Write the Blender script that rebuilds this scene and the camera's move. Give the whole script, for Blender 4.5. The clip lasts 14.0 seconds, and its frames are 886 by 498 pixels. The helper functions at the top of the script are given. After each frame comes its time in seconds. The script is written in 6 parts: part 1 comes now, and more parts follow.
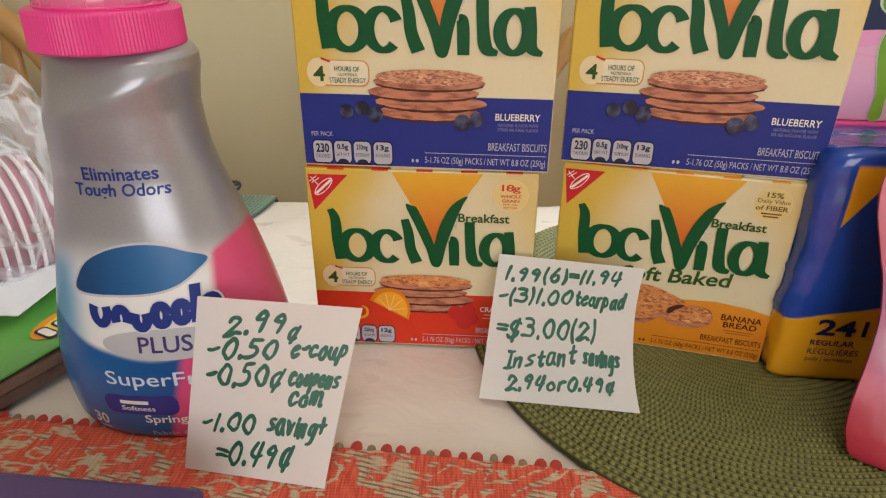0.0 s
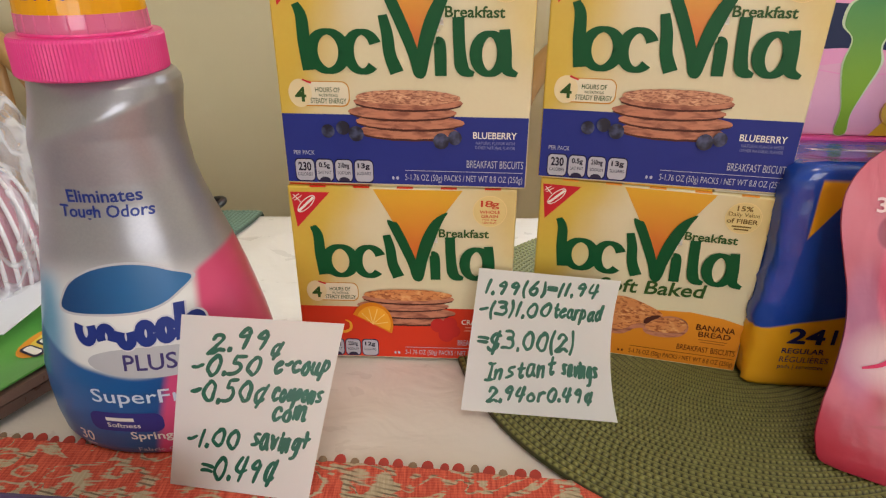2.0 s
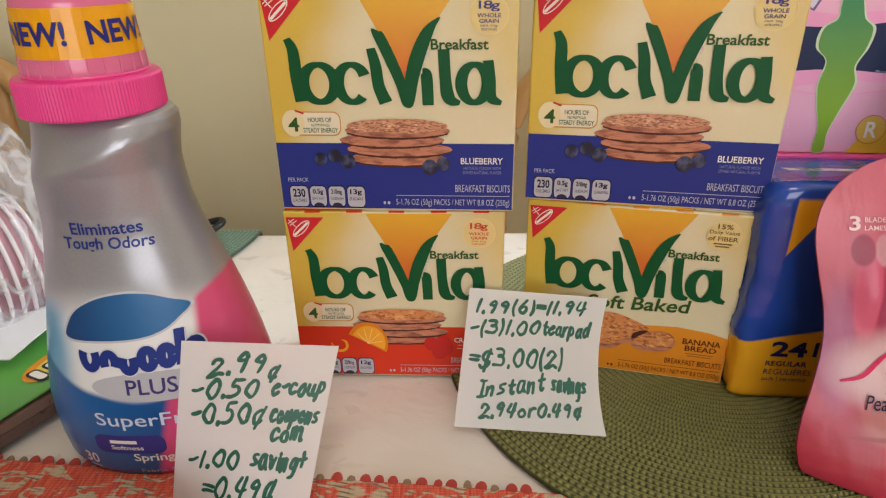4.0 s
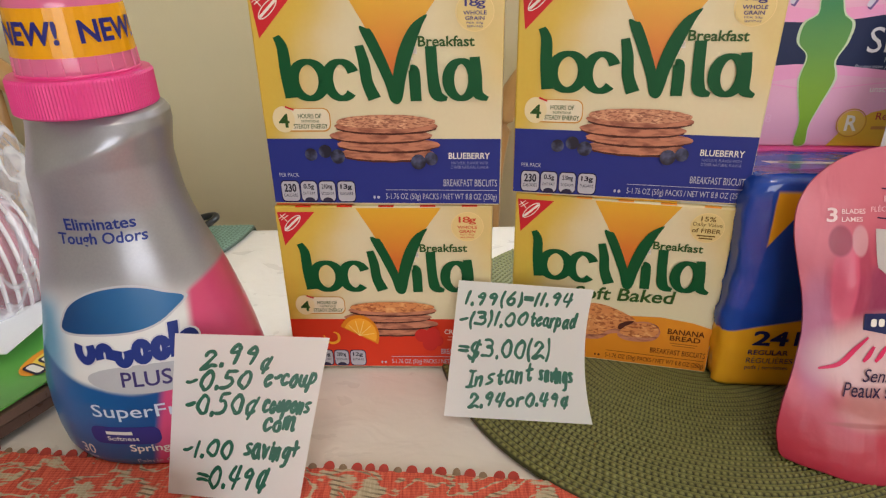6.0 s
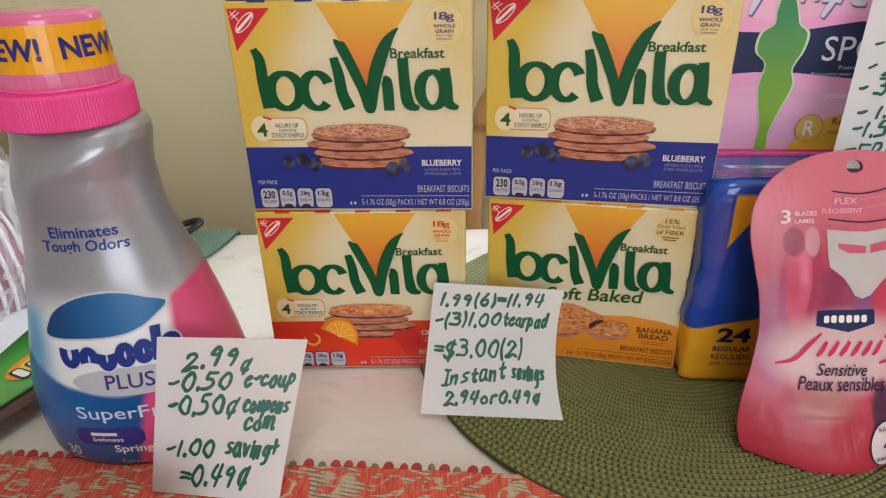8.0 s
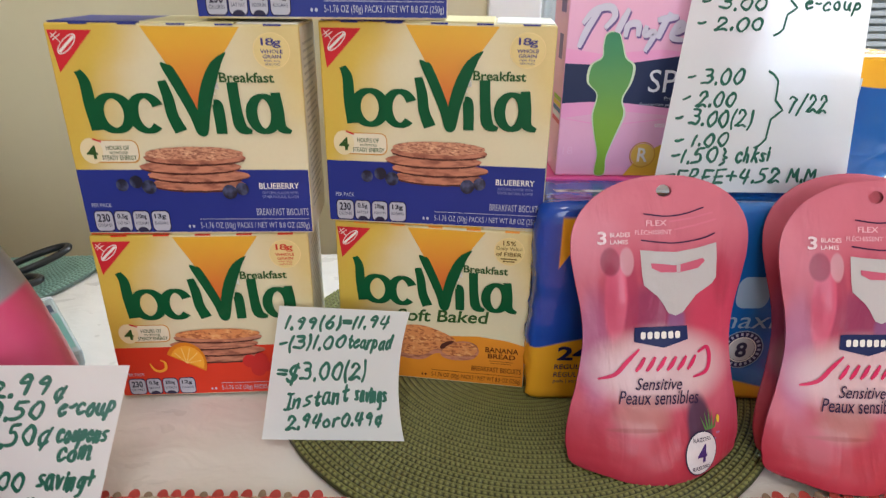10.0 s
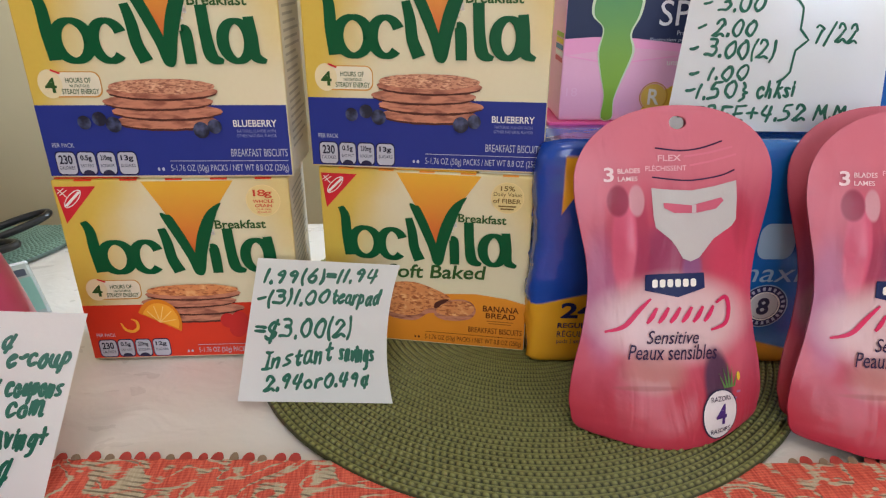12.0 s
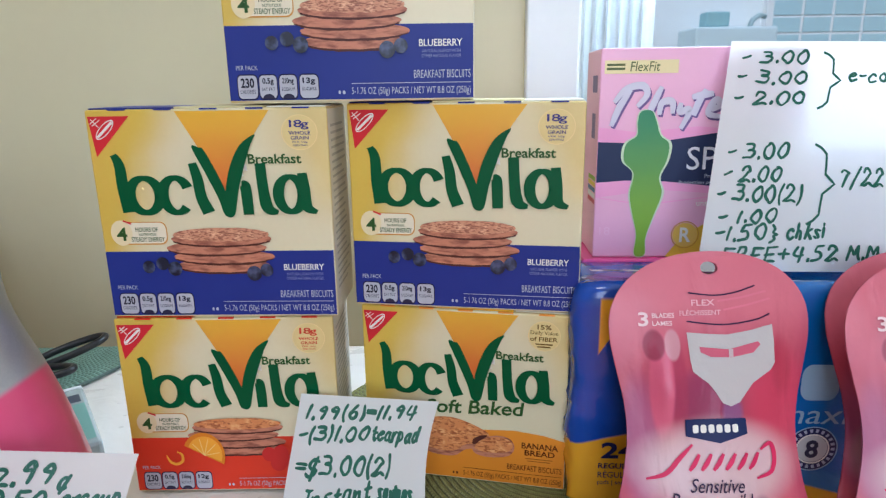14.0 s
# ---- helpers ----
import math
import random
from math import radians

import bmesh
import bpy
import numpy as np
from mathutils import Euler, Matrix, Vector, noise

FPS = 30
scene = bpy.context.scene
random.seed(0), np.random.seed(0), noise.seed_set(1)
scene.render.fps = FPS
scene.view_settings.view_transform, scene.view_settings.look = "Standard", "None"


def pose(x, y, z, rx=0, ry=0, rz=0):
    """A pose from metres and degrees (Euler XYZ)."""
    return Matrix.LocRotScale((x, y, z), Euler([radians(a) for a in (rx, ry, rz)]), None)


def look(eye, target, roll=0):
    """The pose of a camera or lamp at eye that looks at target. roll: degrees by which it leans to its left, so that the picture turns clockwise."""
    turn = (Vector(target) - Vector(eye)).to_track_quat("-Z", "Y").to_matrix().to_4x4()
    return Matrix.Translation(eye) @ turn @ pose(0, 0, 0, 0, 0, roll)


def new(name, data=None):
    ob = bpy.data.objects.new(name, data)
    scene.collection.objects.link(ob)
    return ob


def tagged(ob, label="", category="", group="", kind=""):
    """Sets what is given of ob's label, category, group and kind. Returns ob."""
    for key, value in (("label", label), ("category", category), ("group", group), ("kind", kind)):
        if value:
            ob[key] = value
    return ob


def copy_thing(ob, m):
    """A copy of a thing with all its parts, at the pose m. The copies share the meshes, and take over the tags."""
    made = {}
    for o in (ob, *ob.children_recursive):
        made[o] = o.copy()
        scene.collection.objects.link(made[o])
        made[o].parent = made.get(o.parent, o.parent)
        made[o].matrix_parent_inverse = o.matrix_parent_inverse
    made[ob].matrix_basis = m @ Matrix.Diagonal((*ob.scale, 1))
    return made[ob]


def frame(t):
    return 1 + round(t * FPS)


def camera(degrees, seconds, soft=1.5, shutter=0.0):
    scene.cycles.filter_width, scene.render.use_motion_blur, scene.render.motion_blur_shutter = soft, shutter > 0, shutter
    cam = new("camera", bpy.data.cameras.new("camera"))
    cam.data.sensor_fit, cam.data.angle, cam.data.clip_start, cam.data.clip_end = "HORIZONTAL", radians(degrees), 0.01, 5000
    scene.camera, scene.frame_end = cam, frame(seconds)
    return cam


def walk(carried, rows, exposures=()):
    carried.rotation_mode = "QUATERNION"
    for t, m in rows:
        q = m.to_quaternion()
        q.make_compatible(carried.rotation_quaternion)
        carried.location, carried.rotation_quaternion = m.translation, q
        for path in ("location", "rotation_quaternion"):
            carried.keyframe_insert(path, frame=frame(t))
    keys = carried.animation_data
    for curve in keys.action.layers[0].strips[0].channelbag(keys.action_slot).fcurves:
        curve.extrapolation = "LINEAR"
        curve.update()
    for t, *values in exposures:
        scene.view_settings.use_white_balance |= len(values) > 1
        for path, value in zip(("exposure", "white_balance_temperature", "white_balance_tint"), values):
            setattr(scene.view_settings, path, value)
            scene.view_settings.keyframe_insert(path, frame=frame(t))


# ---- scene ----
SHUTTER = 0.5
EXPOSURES = [(0.0, -0.23, 6900, 12), (3.0, -0.23, 6800, 12), (7.5, -0.20, 6400, 10.5), (9.0, -0.18, 6050, 10), (12.5, -0.19, 6000, 9.5), (13.2, -0.16, 5700, 8.5), (14.0, -0.11, 5350, 7.5)]
cam = camera(70.1, 14.0, soft=1.2, shutter=SHUTTER)
PATH = [
    (0, (0.0941, -0.3648, 0.2606), (0.0509, 1.4183, -0.6442), 0.45),
    (0.5, (0.0925, -0.3668, 0.2620), (0.0530, 1.4223, -0.6310), 0.85),
    (1, (0.0953, -0.3698, 0.2687), (0.0437, 1.4199, -0.6225), 0.37),
    (1.5, (0.0942, -0.3723, 0.2679), (0.0516, 1.4207, -0.6173), 0.32),
    (2, (0.0998, -0.3705, 0.2682), (0.0887, 1.4249, -0.6129), 0.30),
    (2.5, (0.0994, -0.3736, 0.2738), (0.0799, 1.4305, -0.5891), -0.02),
    (3, (0.1015, -0.3746, 0.2781), (0.0811, 1.4372, -0.5688), -0.28),
    (5.5, (0.1111, -0.3851, 0.2837), (0.0949, 1.4103, -0.5972), -1.22),
    (6, (0.1118, -0.3855, 0.2845), (0.1059, 1.4125, -0.5913), -0.94),
    (6.5, (0.1151, -0.3868, 0.2851), (0.1170, 1.4150, -0.5830), -0.91),
    (7, (0.1176, -0.3900, 0.2889), (0.1301, 1.4146, -0.5732), -0.66),
    (7.5, (0.1188, -0.3967, 0.2941), (0.1295, 1.4056, -0.5728), -0.41),
    (8, (0.1225, -0.3982, 0.2923), (0.1458, 1.4008, -0.5813), -1.08),
    (8.5, (0.1346, -0.3961, 0.2925), (0.1515, 1.4020, -0.5830), -1.38),
    (8.7, (0.1431, -0.3981, 0.2976), (0.1741, 1.4075, -0.5620), -1.53),
    (8.8, (0.1474, -0.3979, 0.3017), (0.2053, 1.4097, -0.5524), -1.57),
    (9, (0.1641, -0.4052, 0.3117), (0.2520, 1.4122, -0.5187), -1.56),
    (9.2, (0.1785, -0.4089, 0.3136), (0.3195, 1.4101, -0.5059), -1.11),
    (11.3, (0.2000, -0.3933, 0.2474), (0.4064, 1.4330, -0.5413), 1.60),
    (11.5, (0.2027, -0.3873, 0.2479), (0.3714, 1.4328, -0.5637), 0.44),
    (12, (0.2063, -0.3896, 0.2460), (0.3706, 1.4370, -0.5519), 0.26),
    (12.5, (0.2083, -0.3904, 0.2493), (0.3454, 1.4479, -0.5267), -0.12),
    (13, (0.2075, -0.3928, 0.2473), (0.3360, 1.4741, -0.4585), 0.16),
    (13.1, (0.2160, -0.3923, 0.2410), (0.2959, 1.5231, -0.3289), -0.27),
    (13.3, (0.2107, -0.4000, 0.2566), (0.3004, 1.5294, -0.2623), -0.33),
    (13.5, (0.2115, -0.4004, 0.2610), (0.2697, 1.5451, -0.1989), -0.68),
    (14, (0.2056, -0.3950, 0.2735), (0.2594, 1.5416, -0.2230), -0.86),
]
walk(cam, [(t, look(eye, target, roll)) for t, eye, target, roll in PATH], EXPOSURES)

# ---------- light ----------
world = bpy.data.worlds.new("daylight")
scene.world = world
world.use_nodes = True
wn = world.node_tree
sky = wn.nodes.new("ShaderNodeTexSky")
sky.sky_type = "NISHITA"
sky.sun_disc = False
sky.sun_elevation = radians(48)
sky.sun_rotation = radians(150)
wn.links.new(sky.outputs[0], wn.nodes["Background"].inputs["Color"])
wn.nodes["Background"].inputs["Strength"].default_value = 0.12
sun = new("sun", bpy.data.lights.new("sun", "SUN"))
sun.data.energy = 2.5
sun.data.angle = radians(0.6)
sun.data.color = (1.0, 0.95, 0.86)
sun.matrix_world = look((-3, -4, 6), (0, 1.5, 0))


def area(name, eye, target, sx, sy, power, color):
    lamp = new(name, bpy.data.lights.new(name, "AREA"))
    lamp.data.shape = "RECTANGLE"
    lamp.data.size, lamp.data.size_y = sx, sy
    lamp.data.energy, lamp.data.color = power, color
    lamp.matrix_world = look(eye, target)
    return lamp


# skylight in the window beside the table; the front and overhead fills are added
area("window_skylight", (1.05, 0.66, 0.86), (0.75, -1.0, 0.1), 1.1, 0.76, 44, (0.80, 0.91, 1.0))
area("front_fill", (0.45, -2.40, 0.75), (0.2, 0.2, 0.1), 1.5, 1.2, 25, (0.98, 0.98, 1.0))
area("overhead_fill", (0.1, -0.75, 1.60), (0.1, -0.7, 0), 0.4, 0.4, 5, (1.0, 0.88, 0.74))


# ---------- materials ----------
class X:
    """A value in a node tree, for shader arithmetic."""

    def __init__(self, nt, s):
        self.nt, self.s = nt, s

    def op(self, kind, *others):
        n = self.nt.nodes.new("ShaderNodeMath")
        n.operation = kind
        for i, o in enumerate((self, *others)):
            if isinstance(o, X):
                self.nt.links.new(o.s, n.inputs[i])
            else:
                n.inputs[i].default_value = o
        return X(self.nt, n.outputs[0])

    def __add__(self, o): return self.op("ADD", o)
    def __sub__(self, o): return self.op("SUBTRACT", o)
    def __mul__(self, o): return self.op("MULTIPLY", o)
    def __truediv__(self, o): return self.op("DIVIDE", o)
    def pow(self, o): return self.op("POWER", o)
    def abs(self): return self.op("ABSOLUTE")
    def sin(self): return self.op("SINE")
    def min(self, o): return self.op("MINIMUM", o)
    def max(self, o): return self.op("MAXIMUM", o)

    def step(self, a, b, lo=0.0, hi=1.0):
        n = self.nt.nodes.new("ShaderNodeMapRange")
        n.interpolation_type = "SMOOTHSTEP"
        self.nt.links.new(self.s, n.inputs[0])
        if a > b:
            a, b, lo, hi = b, a, hi, lo
        for i, v in enumerate((a, b, lo, hi)):
            n.inputs[i + 1].default_value = v
        return X(self.nt, n.outputs[0])


class Mat:
    """A node material with object coordinates at hand."""

    def __init__(self, name, rough=0.5, metal=0.0, coat=0.0):
        self.m = bpy.data.materials.new(name)
        self.m.use_nodes = True
        self.nt = self.m.node_tree
        self.b = self.nt.nodes["Principled BSDF"]
        self.b.inputs["Roughness"].default_value = rough
        self.b.inputs["Metallic"].default_value = metal
        self.b.inputs["Coat Weight"].default_value = coat
        self.tc = self.nt.nodes.new("ShaderNodeTexCoord")
        sep = self.nt.nodes.new("ShaderNodeSeparateXYZ")
        self.nt.links.new(self.tc.outputs["Object"], sep.inputs[0])
        self.x, self.y, self.z = (X(self.nt, sep.outputs[i]) for i in range(3))

    def noise(self, scale, detail=3.0, stretch=None, distort=0.0):
        n = self.nt.nodes.new("ShaderNodeTexNoise")
        n.inputs["Scale"].default_value = scale
        n.inputs["Detail"].default_value = detail
        n.inputs["Distortion"].default_value = distort
        src = self.tc.outputs["Object"]
        if stretch:
            mp = self.nt.nodes.new("ShaderNodeMapping")
            mp.inputs["Scale"].default_value = stretch
            self.nt.links.new(src, mp.inputs[0])
            src = mp.outputs[0]
        self.nt.links.new(src, n.inputs["Vector"])
        return X(self.nt, n.outputs["Fac"])

    def mix(self, a, b, fac):
        n = self.nt.nodes.new("ShaderNodeMix")
        n.data_type = "RGBA"
        for i, c in ((6, a), (7, b)):
            if isinstance(c, X):
                self.nt.links.new(c.s, n.inputs[i])
            else:
                n.inputs[i].default_value = (*c, 1)
        if isinstance(fac, X):
            self.nt.links.new(fac.s, n.inputs[0])
        else:
            n.inputs[0].default_value = fac
        return X(self.nt, n.outputs[2])

    def color(self, c):
        if isinstance(c, X):
            self.nt.links.new(c.s, self.b.inputs["Base Color"])
        else:
            self.b.inputs["Base Color"].default_value = (*c, 1)
        return self

    def rough(self, x):
        self.nt.links.new(x.s, self.b.inputs["Roughness"])
        return self

    def bump(self, h, dist=0.001, strength=0.5):
        n = self.nt.nodes.new("ShaderNodeBump")
        n.inputs["Distance"].default_value = dist
        n.inputs["Strength"].default_value = strength
        self.nt.links.new(h.s, n.inputs["Height"])
        self.nt.links.new(n.outputs[0], self.b.inputs["Normal"])
        return self

    def set(self, **kw):
        for k, v in kw.items():
            self.b.inputs[k.replace("_", " ")].default_value = v
        return self


def lin(r, g, b):
    """0 to 255 screen values as linear colour."""
    return tuple((c / 255 / 12.92) if c <= 10 else ((c / 255 + 0.055) / 1.055) ** 2.4 for c in (r, g, b))


def paint(name, c, rough=0.45, vary=0.10, scale=30, bump=0.0, bscale=300, metal=0.0, coat=0.0):
    """A coloured surface with soft and fine unevenness."""
    m = Mat(name, rough, metal, coat)
    n1, n2 = m.noise(scale, 3), m.noise(scale * 14, 2)
    dark = tuple(v * (1 - vary) for v in c)
    light = tuple(min(1.0, v * (1 + vary)) for v in c)
    m.color(m.mix(dark, light, n1 * 0.65 + n2 * 0.35))
    m.rough((n1 * 0.18 + (rough - 0.09)))
    if bump:
        m.bump(m.noise(bscale, 3), 0.001, bump)
    return m.m


def grade(name, c0, c1, axis, a, b, rough=0.38):
    """Print that runs from one ink to another along an axis of the object."""
    m = Mat(name, rough)
    pos = {"x": m.x, "z": m.z}[axis] + (m.noise(40) - 0.5) * 0.012
    m.color(m.mix(c0, c1, pos.step(a, b)))
    return m.m


INK = {}


def ink(name, rgb, rough=0.4):
    """Printing ink of a screen colour, made once."""
    if name not in INK:
        INK[name] = paint("ink_" + name, lin(*rgb), rough, 0.05, 60)
        INK[name].node_tree.nodes["Principled BSDF"].inputs["Specular IOR Level"].default_value = 0.22
    return INK[name]


# ---------- building helpers ----------
def thing(name, m, label, category, group=""):
    ob = new(name)
    ob.empty_display_size = 0.02
    ob.matrix_world = m
    return tagged(ob, label, category, group)


def mesh_of(name, bm, mat, smooth=False):
    me = bpy.data.meshes.new(name)
    if isinstance(bm, tuple):
        me.from_pydata(bm[0], [], bm[1])
    else:
        bm.to_mesh(me)
        bm.free()
    if smooth:
        me.shade_smooth()
    me.materials.append(mat)
    return me


def part(name, bm, mat, parent, label="", smooth=False):
    ob = new(name, mesh_of(name, bm, mat, smooth))
    ob.parent = parent
    if label:
        ob["label"] = label
    return ob


def structure(name, bm, mat, label="", smooth=False):
    return tagged(new(name, mesh_of(name, bm, mat, smooth)), label, "", "", "structure")


def box(x0, x1, y0, y1, z0, z1, bevel=0.0, seg=2):
    bm = bmesh.new()
    bmesh.ops.create_cube(bm, size=1)
    for v in bm.verts:
        v.co = ((x0 + x1) / 2 + v.co.x * (x1 - x0), (y0 + y1) / 2 + v.co.y * (y1 - y0), (z0 + z1) / 2 + v.co.z * (z1 - z0))
    if bevel:
        bmesh.ops.bevel(bm, geom=bm.edges[:], offset=bevel, segments=seg, affect="EDGES", profile=0.5)
    return bm


def join(*bms):
    out = bmesh.new()
    for b in bms:
        me = bpy.data.meshes.new("tmp")
        b.to_mesh(me)
        b.free()
        out.from_mesh(me)
        bpy.data.meshes.remove(me)
    return out


def tube(points, radius, seg=10, closed=False, flat=1.0):
    """A round or flattened bar along a line of points; radius may be a list."""
    pts = [Vector(p) for p in points]
    n = len(pts)
    verts, faces = [], []
    for i, p in enumerate(pts):
        a = pts[(i - 1) % n] if closed or i else p
        b = pts[(i + 1) % n] if closed or i < n - 1 else p
        d = (b - a).normalized()
        up = Vector((0, 0, 1)) if abs(d.z) < 0.95 else Vector((0, 1, 0))
        s = d.cross(up).normalized()
        u = s.cross(d).normalized()
        r = radius[i] if isinstance(radius, (list, tuple)) else radius
        for k in range(seg):
            w = 2 * math.pi * k / seg
            verts.append(p + s * (math.cos(w) * r) + u * (math.sin(w) * r * flat))
    for i in range(n if closed else n - 1):
        for k in range(seg):
            j = (i + 1) % n
            faces.append((i * seg + k, i * seg + (k + 1) % seg, j * seg + (k + 1) % seg, j * seg + k))
    if not closed:
        faces.append(tuple(range(seg))[::-1])
        faces.append(tuple((n - 1) * seg + k for k in range(seg)))
    return verts, faces


def lathe(profile, seg=48, cx=0.0, cy=0.0):
    """A body turned round the upright axis from (radius, height) pairs."""
    verts, faces = [], []
    for r, z in profile:
        for k in range(seg):
            w = 2 * math.pi * k / seg
            verts.append((cx + r * math.cos(w), cy + r * math.sin(w), z))
    for i in range(len(profile) - 1):
        for k in range(seg):
            faces.append((i * seg + k, i * seg + (k + 1) % seg, (i + 1) * seg + (k + 1) % seg, (i + 1) * seg + k))
    faces.append(tuple(range(seg))[::-1])
    faces.append(tuple((len(profile) - 1) * seg + k for k in range(seg)))
    return verts, faces


# flat print: outlines in panel coordinates, laid on a surface by a mapping
def flat(loops, put, lift=0.00015, fine=0.0):
    bm = bmesh.new()
    for loop in loops:
        vs = [bm.verts.new((u, v, 0)) for u, v in loop]
        bm.faces.new(vs)
    bmesh.ops.triangulate(bm, faces=bm.faces[:])
    if fine:
        for _ in range(8):
            long = [e for e in bm.edges if e.calc_length() > fine]
            if not long:
                break
            bmesh.ops.subdivide_edges(bm, edges=long, cuts=1)
            bmesh.ops.triangulate(bm, faces=bm.faces[:])
    for v in bm.verts:
        v.co = put(v.co.x, v.co.y, lift)
    bmesh.ops.recalc_face_normals(bm, faces=bm.faces[:])
    return bm


def rect(u0, v0, u1, v1):
    return [(u0, v0), (u1, v0), (u1, v1), (u0, v1)]


def oval(u, v, ru, rv, n=28, a0=0.0, a1=360.0):
    return [(u + ru * math.cos(radians(a0 + (a1 - a0) * k / n)), v + rv * math.sin(radians(a0 + (a1 - a0) * k / n))) for k in range(n if a1 - a0 >= 360 else n + 1)]


def pill(u0, v0, u1, v1, ru, rv, n=6):
    out = []
    for cu, cv, a in ((u1 - ru, v1 - rv, 0), (u0 + ru, v1 - rv, 90), (u0 + ru, v0 + rv, 180), (u1 - ru, v0 + rv, 270)):
        out += [(cu + ru * math.cos(radians(a + 90 * k / n)), cv + rv * math.sin(radians(a + 90 * k / n))) for k in range(n + 1)]
    return out


def ring(u, v, ru, rv, w, n=40):
    """A thin ring as a fan of short quads."""
    outer, inner = oval(u, v, ru, rv, n), oval(u, v, ru * (1 - w), rv * (1 - w), n)
    return [[outer[k], outer[(k + 1) % n], inner[(k + 1) % n], inner[k]] for k in range(n)]


def smooth(pts, n=6, closed=False):
    """A rounder line through the same points."""
    out = []
    m = len(pts)
    for i in range(m if closed else m - 1):
        p0, p1 = pts[(i - 1) % m] if closed or i else pts[0], pts[i]
        p2, p3 = pts[(i + 1) % m], pts[(i + 2) % m] if closed or i < m - 2 else pts[-1]
        for k in range(n):
            t = k / n
            out.append(tuple(0.5 * (2 * b + (c - a) * t + (2 * a - 5 * b + 4 * c - d) * t * t + (3 * b - a - 3 * c + d) * t ** 3) for a, b, c, d in zip(p0, p1, p2, p3)))
    return out if closed else out + [pts[-1]]


def stroke(pts, w):
    """A band along a line; w may vary from point to point."""
    out = []
    left, right = [], []
    for i, (a, b) in enumerate(pts):
        p, q = pts[max(i - 1, 0)], pts[min(i + 1, len(pts) - 1)]
        dx, dy = q[0] - p[0], q[1] - p[1]
        n = math.hypot(dx, dy) or 1
        r = (w[i] if isinstance(w, (list, tuple)) else w) / 2
        left.append((a - dy / n * r, b + dx / n * r))
        right.append((a + dy / n * r, b - dx / n * r))
    for i in range(len(pts) - 1):
        out.append([left[i], left[i + 1], right[i + 1], right[i]])
    return out


FONT_CACHE = {}


def glyphs(s, bold=0.0, shear=0.0, space=1.0):
    """Words as a flat mesh that fills the unit square."""
    key = (s, bold, shear, space)
    if key not in FONT_CACHE:
        cu = bpy.data.curves.new("words", "FONT")
        cu.body, cu.size, cu.offset, cu.shear, cu.space_character = s, 1.0, bold, shear, space
        cu.resolution_u, cu.fill_mode = 3, "FRONT"
        ob = bpy.data.objects.new("words", cu)
        me = bpy.data.meshes.new_from_object(ob)
        co = [(v.co.x, v.co.y) for v in me.vertices]
        fs = [tuple(p.vertices) for p in me.polygons]
        bpy.data.objects.remove(ob)
        bpy.data.curves.remove(cu)
        bpy.data.meshes.remove(me)
        xs, ys = [c[0] for c in co], [c[1] for c in co]
        w, h = max(xs) - min(xs), max(ys) - min(ys)
        FONT_CACHE[key] = ([((x - min(xs)) / w, 1 - (y - min(ys)) / h) for x, y in co], fs)
    return FONT_CACHE[key]


def words(s, u0, v0, u1, v1, put, lift=0.0003, bold=0.0, shear=0.0, rise=0.0, space=1.0):
    """Words laid into a box of the panel; rise tilts the line."""
    co, fs = glyphs(s, bold, shear, space)
    return [put(u0 + x * (u1 - u0), v0 + y * (v1 - v0) - rise * x, lift) for x, y in co], fs


# single-line letters: each point is two characters, across then down (0 top, 9 the line, a to c below it)
SCRIPT = {
    "0": "51 23 16 38 59 78 86 83 61 41", "1": "61 45 39", "2": "13 21 51 73 64 37 09,09 39 68 99", "3": "11 51 72 64 34,34 64 86 68 38 08", "4": "31 15 46 85,71 65 59",
    "5": "81 31,31 24 54 76 68 39 09", "6": "61 34 16 28 59 77 65 35 17", "7": "12 31 82,82 64 49", "9": "73 51 23 34 64 73,73 66 59", ".": "48 58 59 49 48",
    "-": "15 45 84", "=": "04 54 94,06 56 96", "$": "82 41 14 46 76 68 29 08,60 55 4b", "¢": "74 53 25 28 49 78,82 4b", "(": "60 34 37 6a", ")": "30 54 57 2a",
    "+": "42 45 48,05 45 85", "/": "80 45 1a", "}": "20 42 34 65,65 46 58 2a", "e": "26 46 75 54 25 17 39 59 88", "c": "75 54 25 17 39 59 88", "o": "54 25 17 39 69 77 65 44",
    "u": "14 17 39 68 74,74 67 89", "p": "24 18 0c,25 54 76 58 28", "n": "14 17 19,19 25 54 65 69", "s": "74 34 25 67 58 18", "m": "04 09,09 15 34 39,39 45 74 79 99",
    "a": "74 34 17 39 68 74,74 77 99", "v": "14 36 49 66 84", "i": "44 46 49,42 43", "g": "74 34 17 38 67 74,74 77 6b 2c", "t": "51 45 48 69 88,14 54 94", "r": "14 17 19,19 26 54 84",
    "d": "74 34 17 39 68 81,81 77 89", "I": "11 51 91,51 55 59,09 49 99", "F": "91 51 21,21 25 19,15 35 75", "R": "19 15 21,21 61 74 45 25,35 57 89", "E": "91 51 21,21 25 19,19 49 89,15 35 75",
    "M": "09 14 21,21 44 56,56 64 81,81 86 99", "k": "21 25 19,74 45 26,26 57 89", "h": "21 25 19,19 26 55 69"}


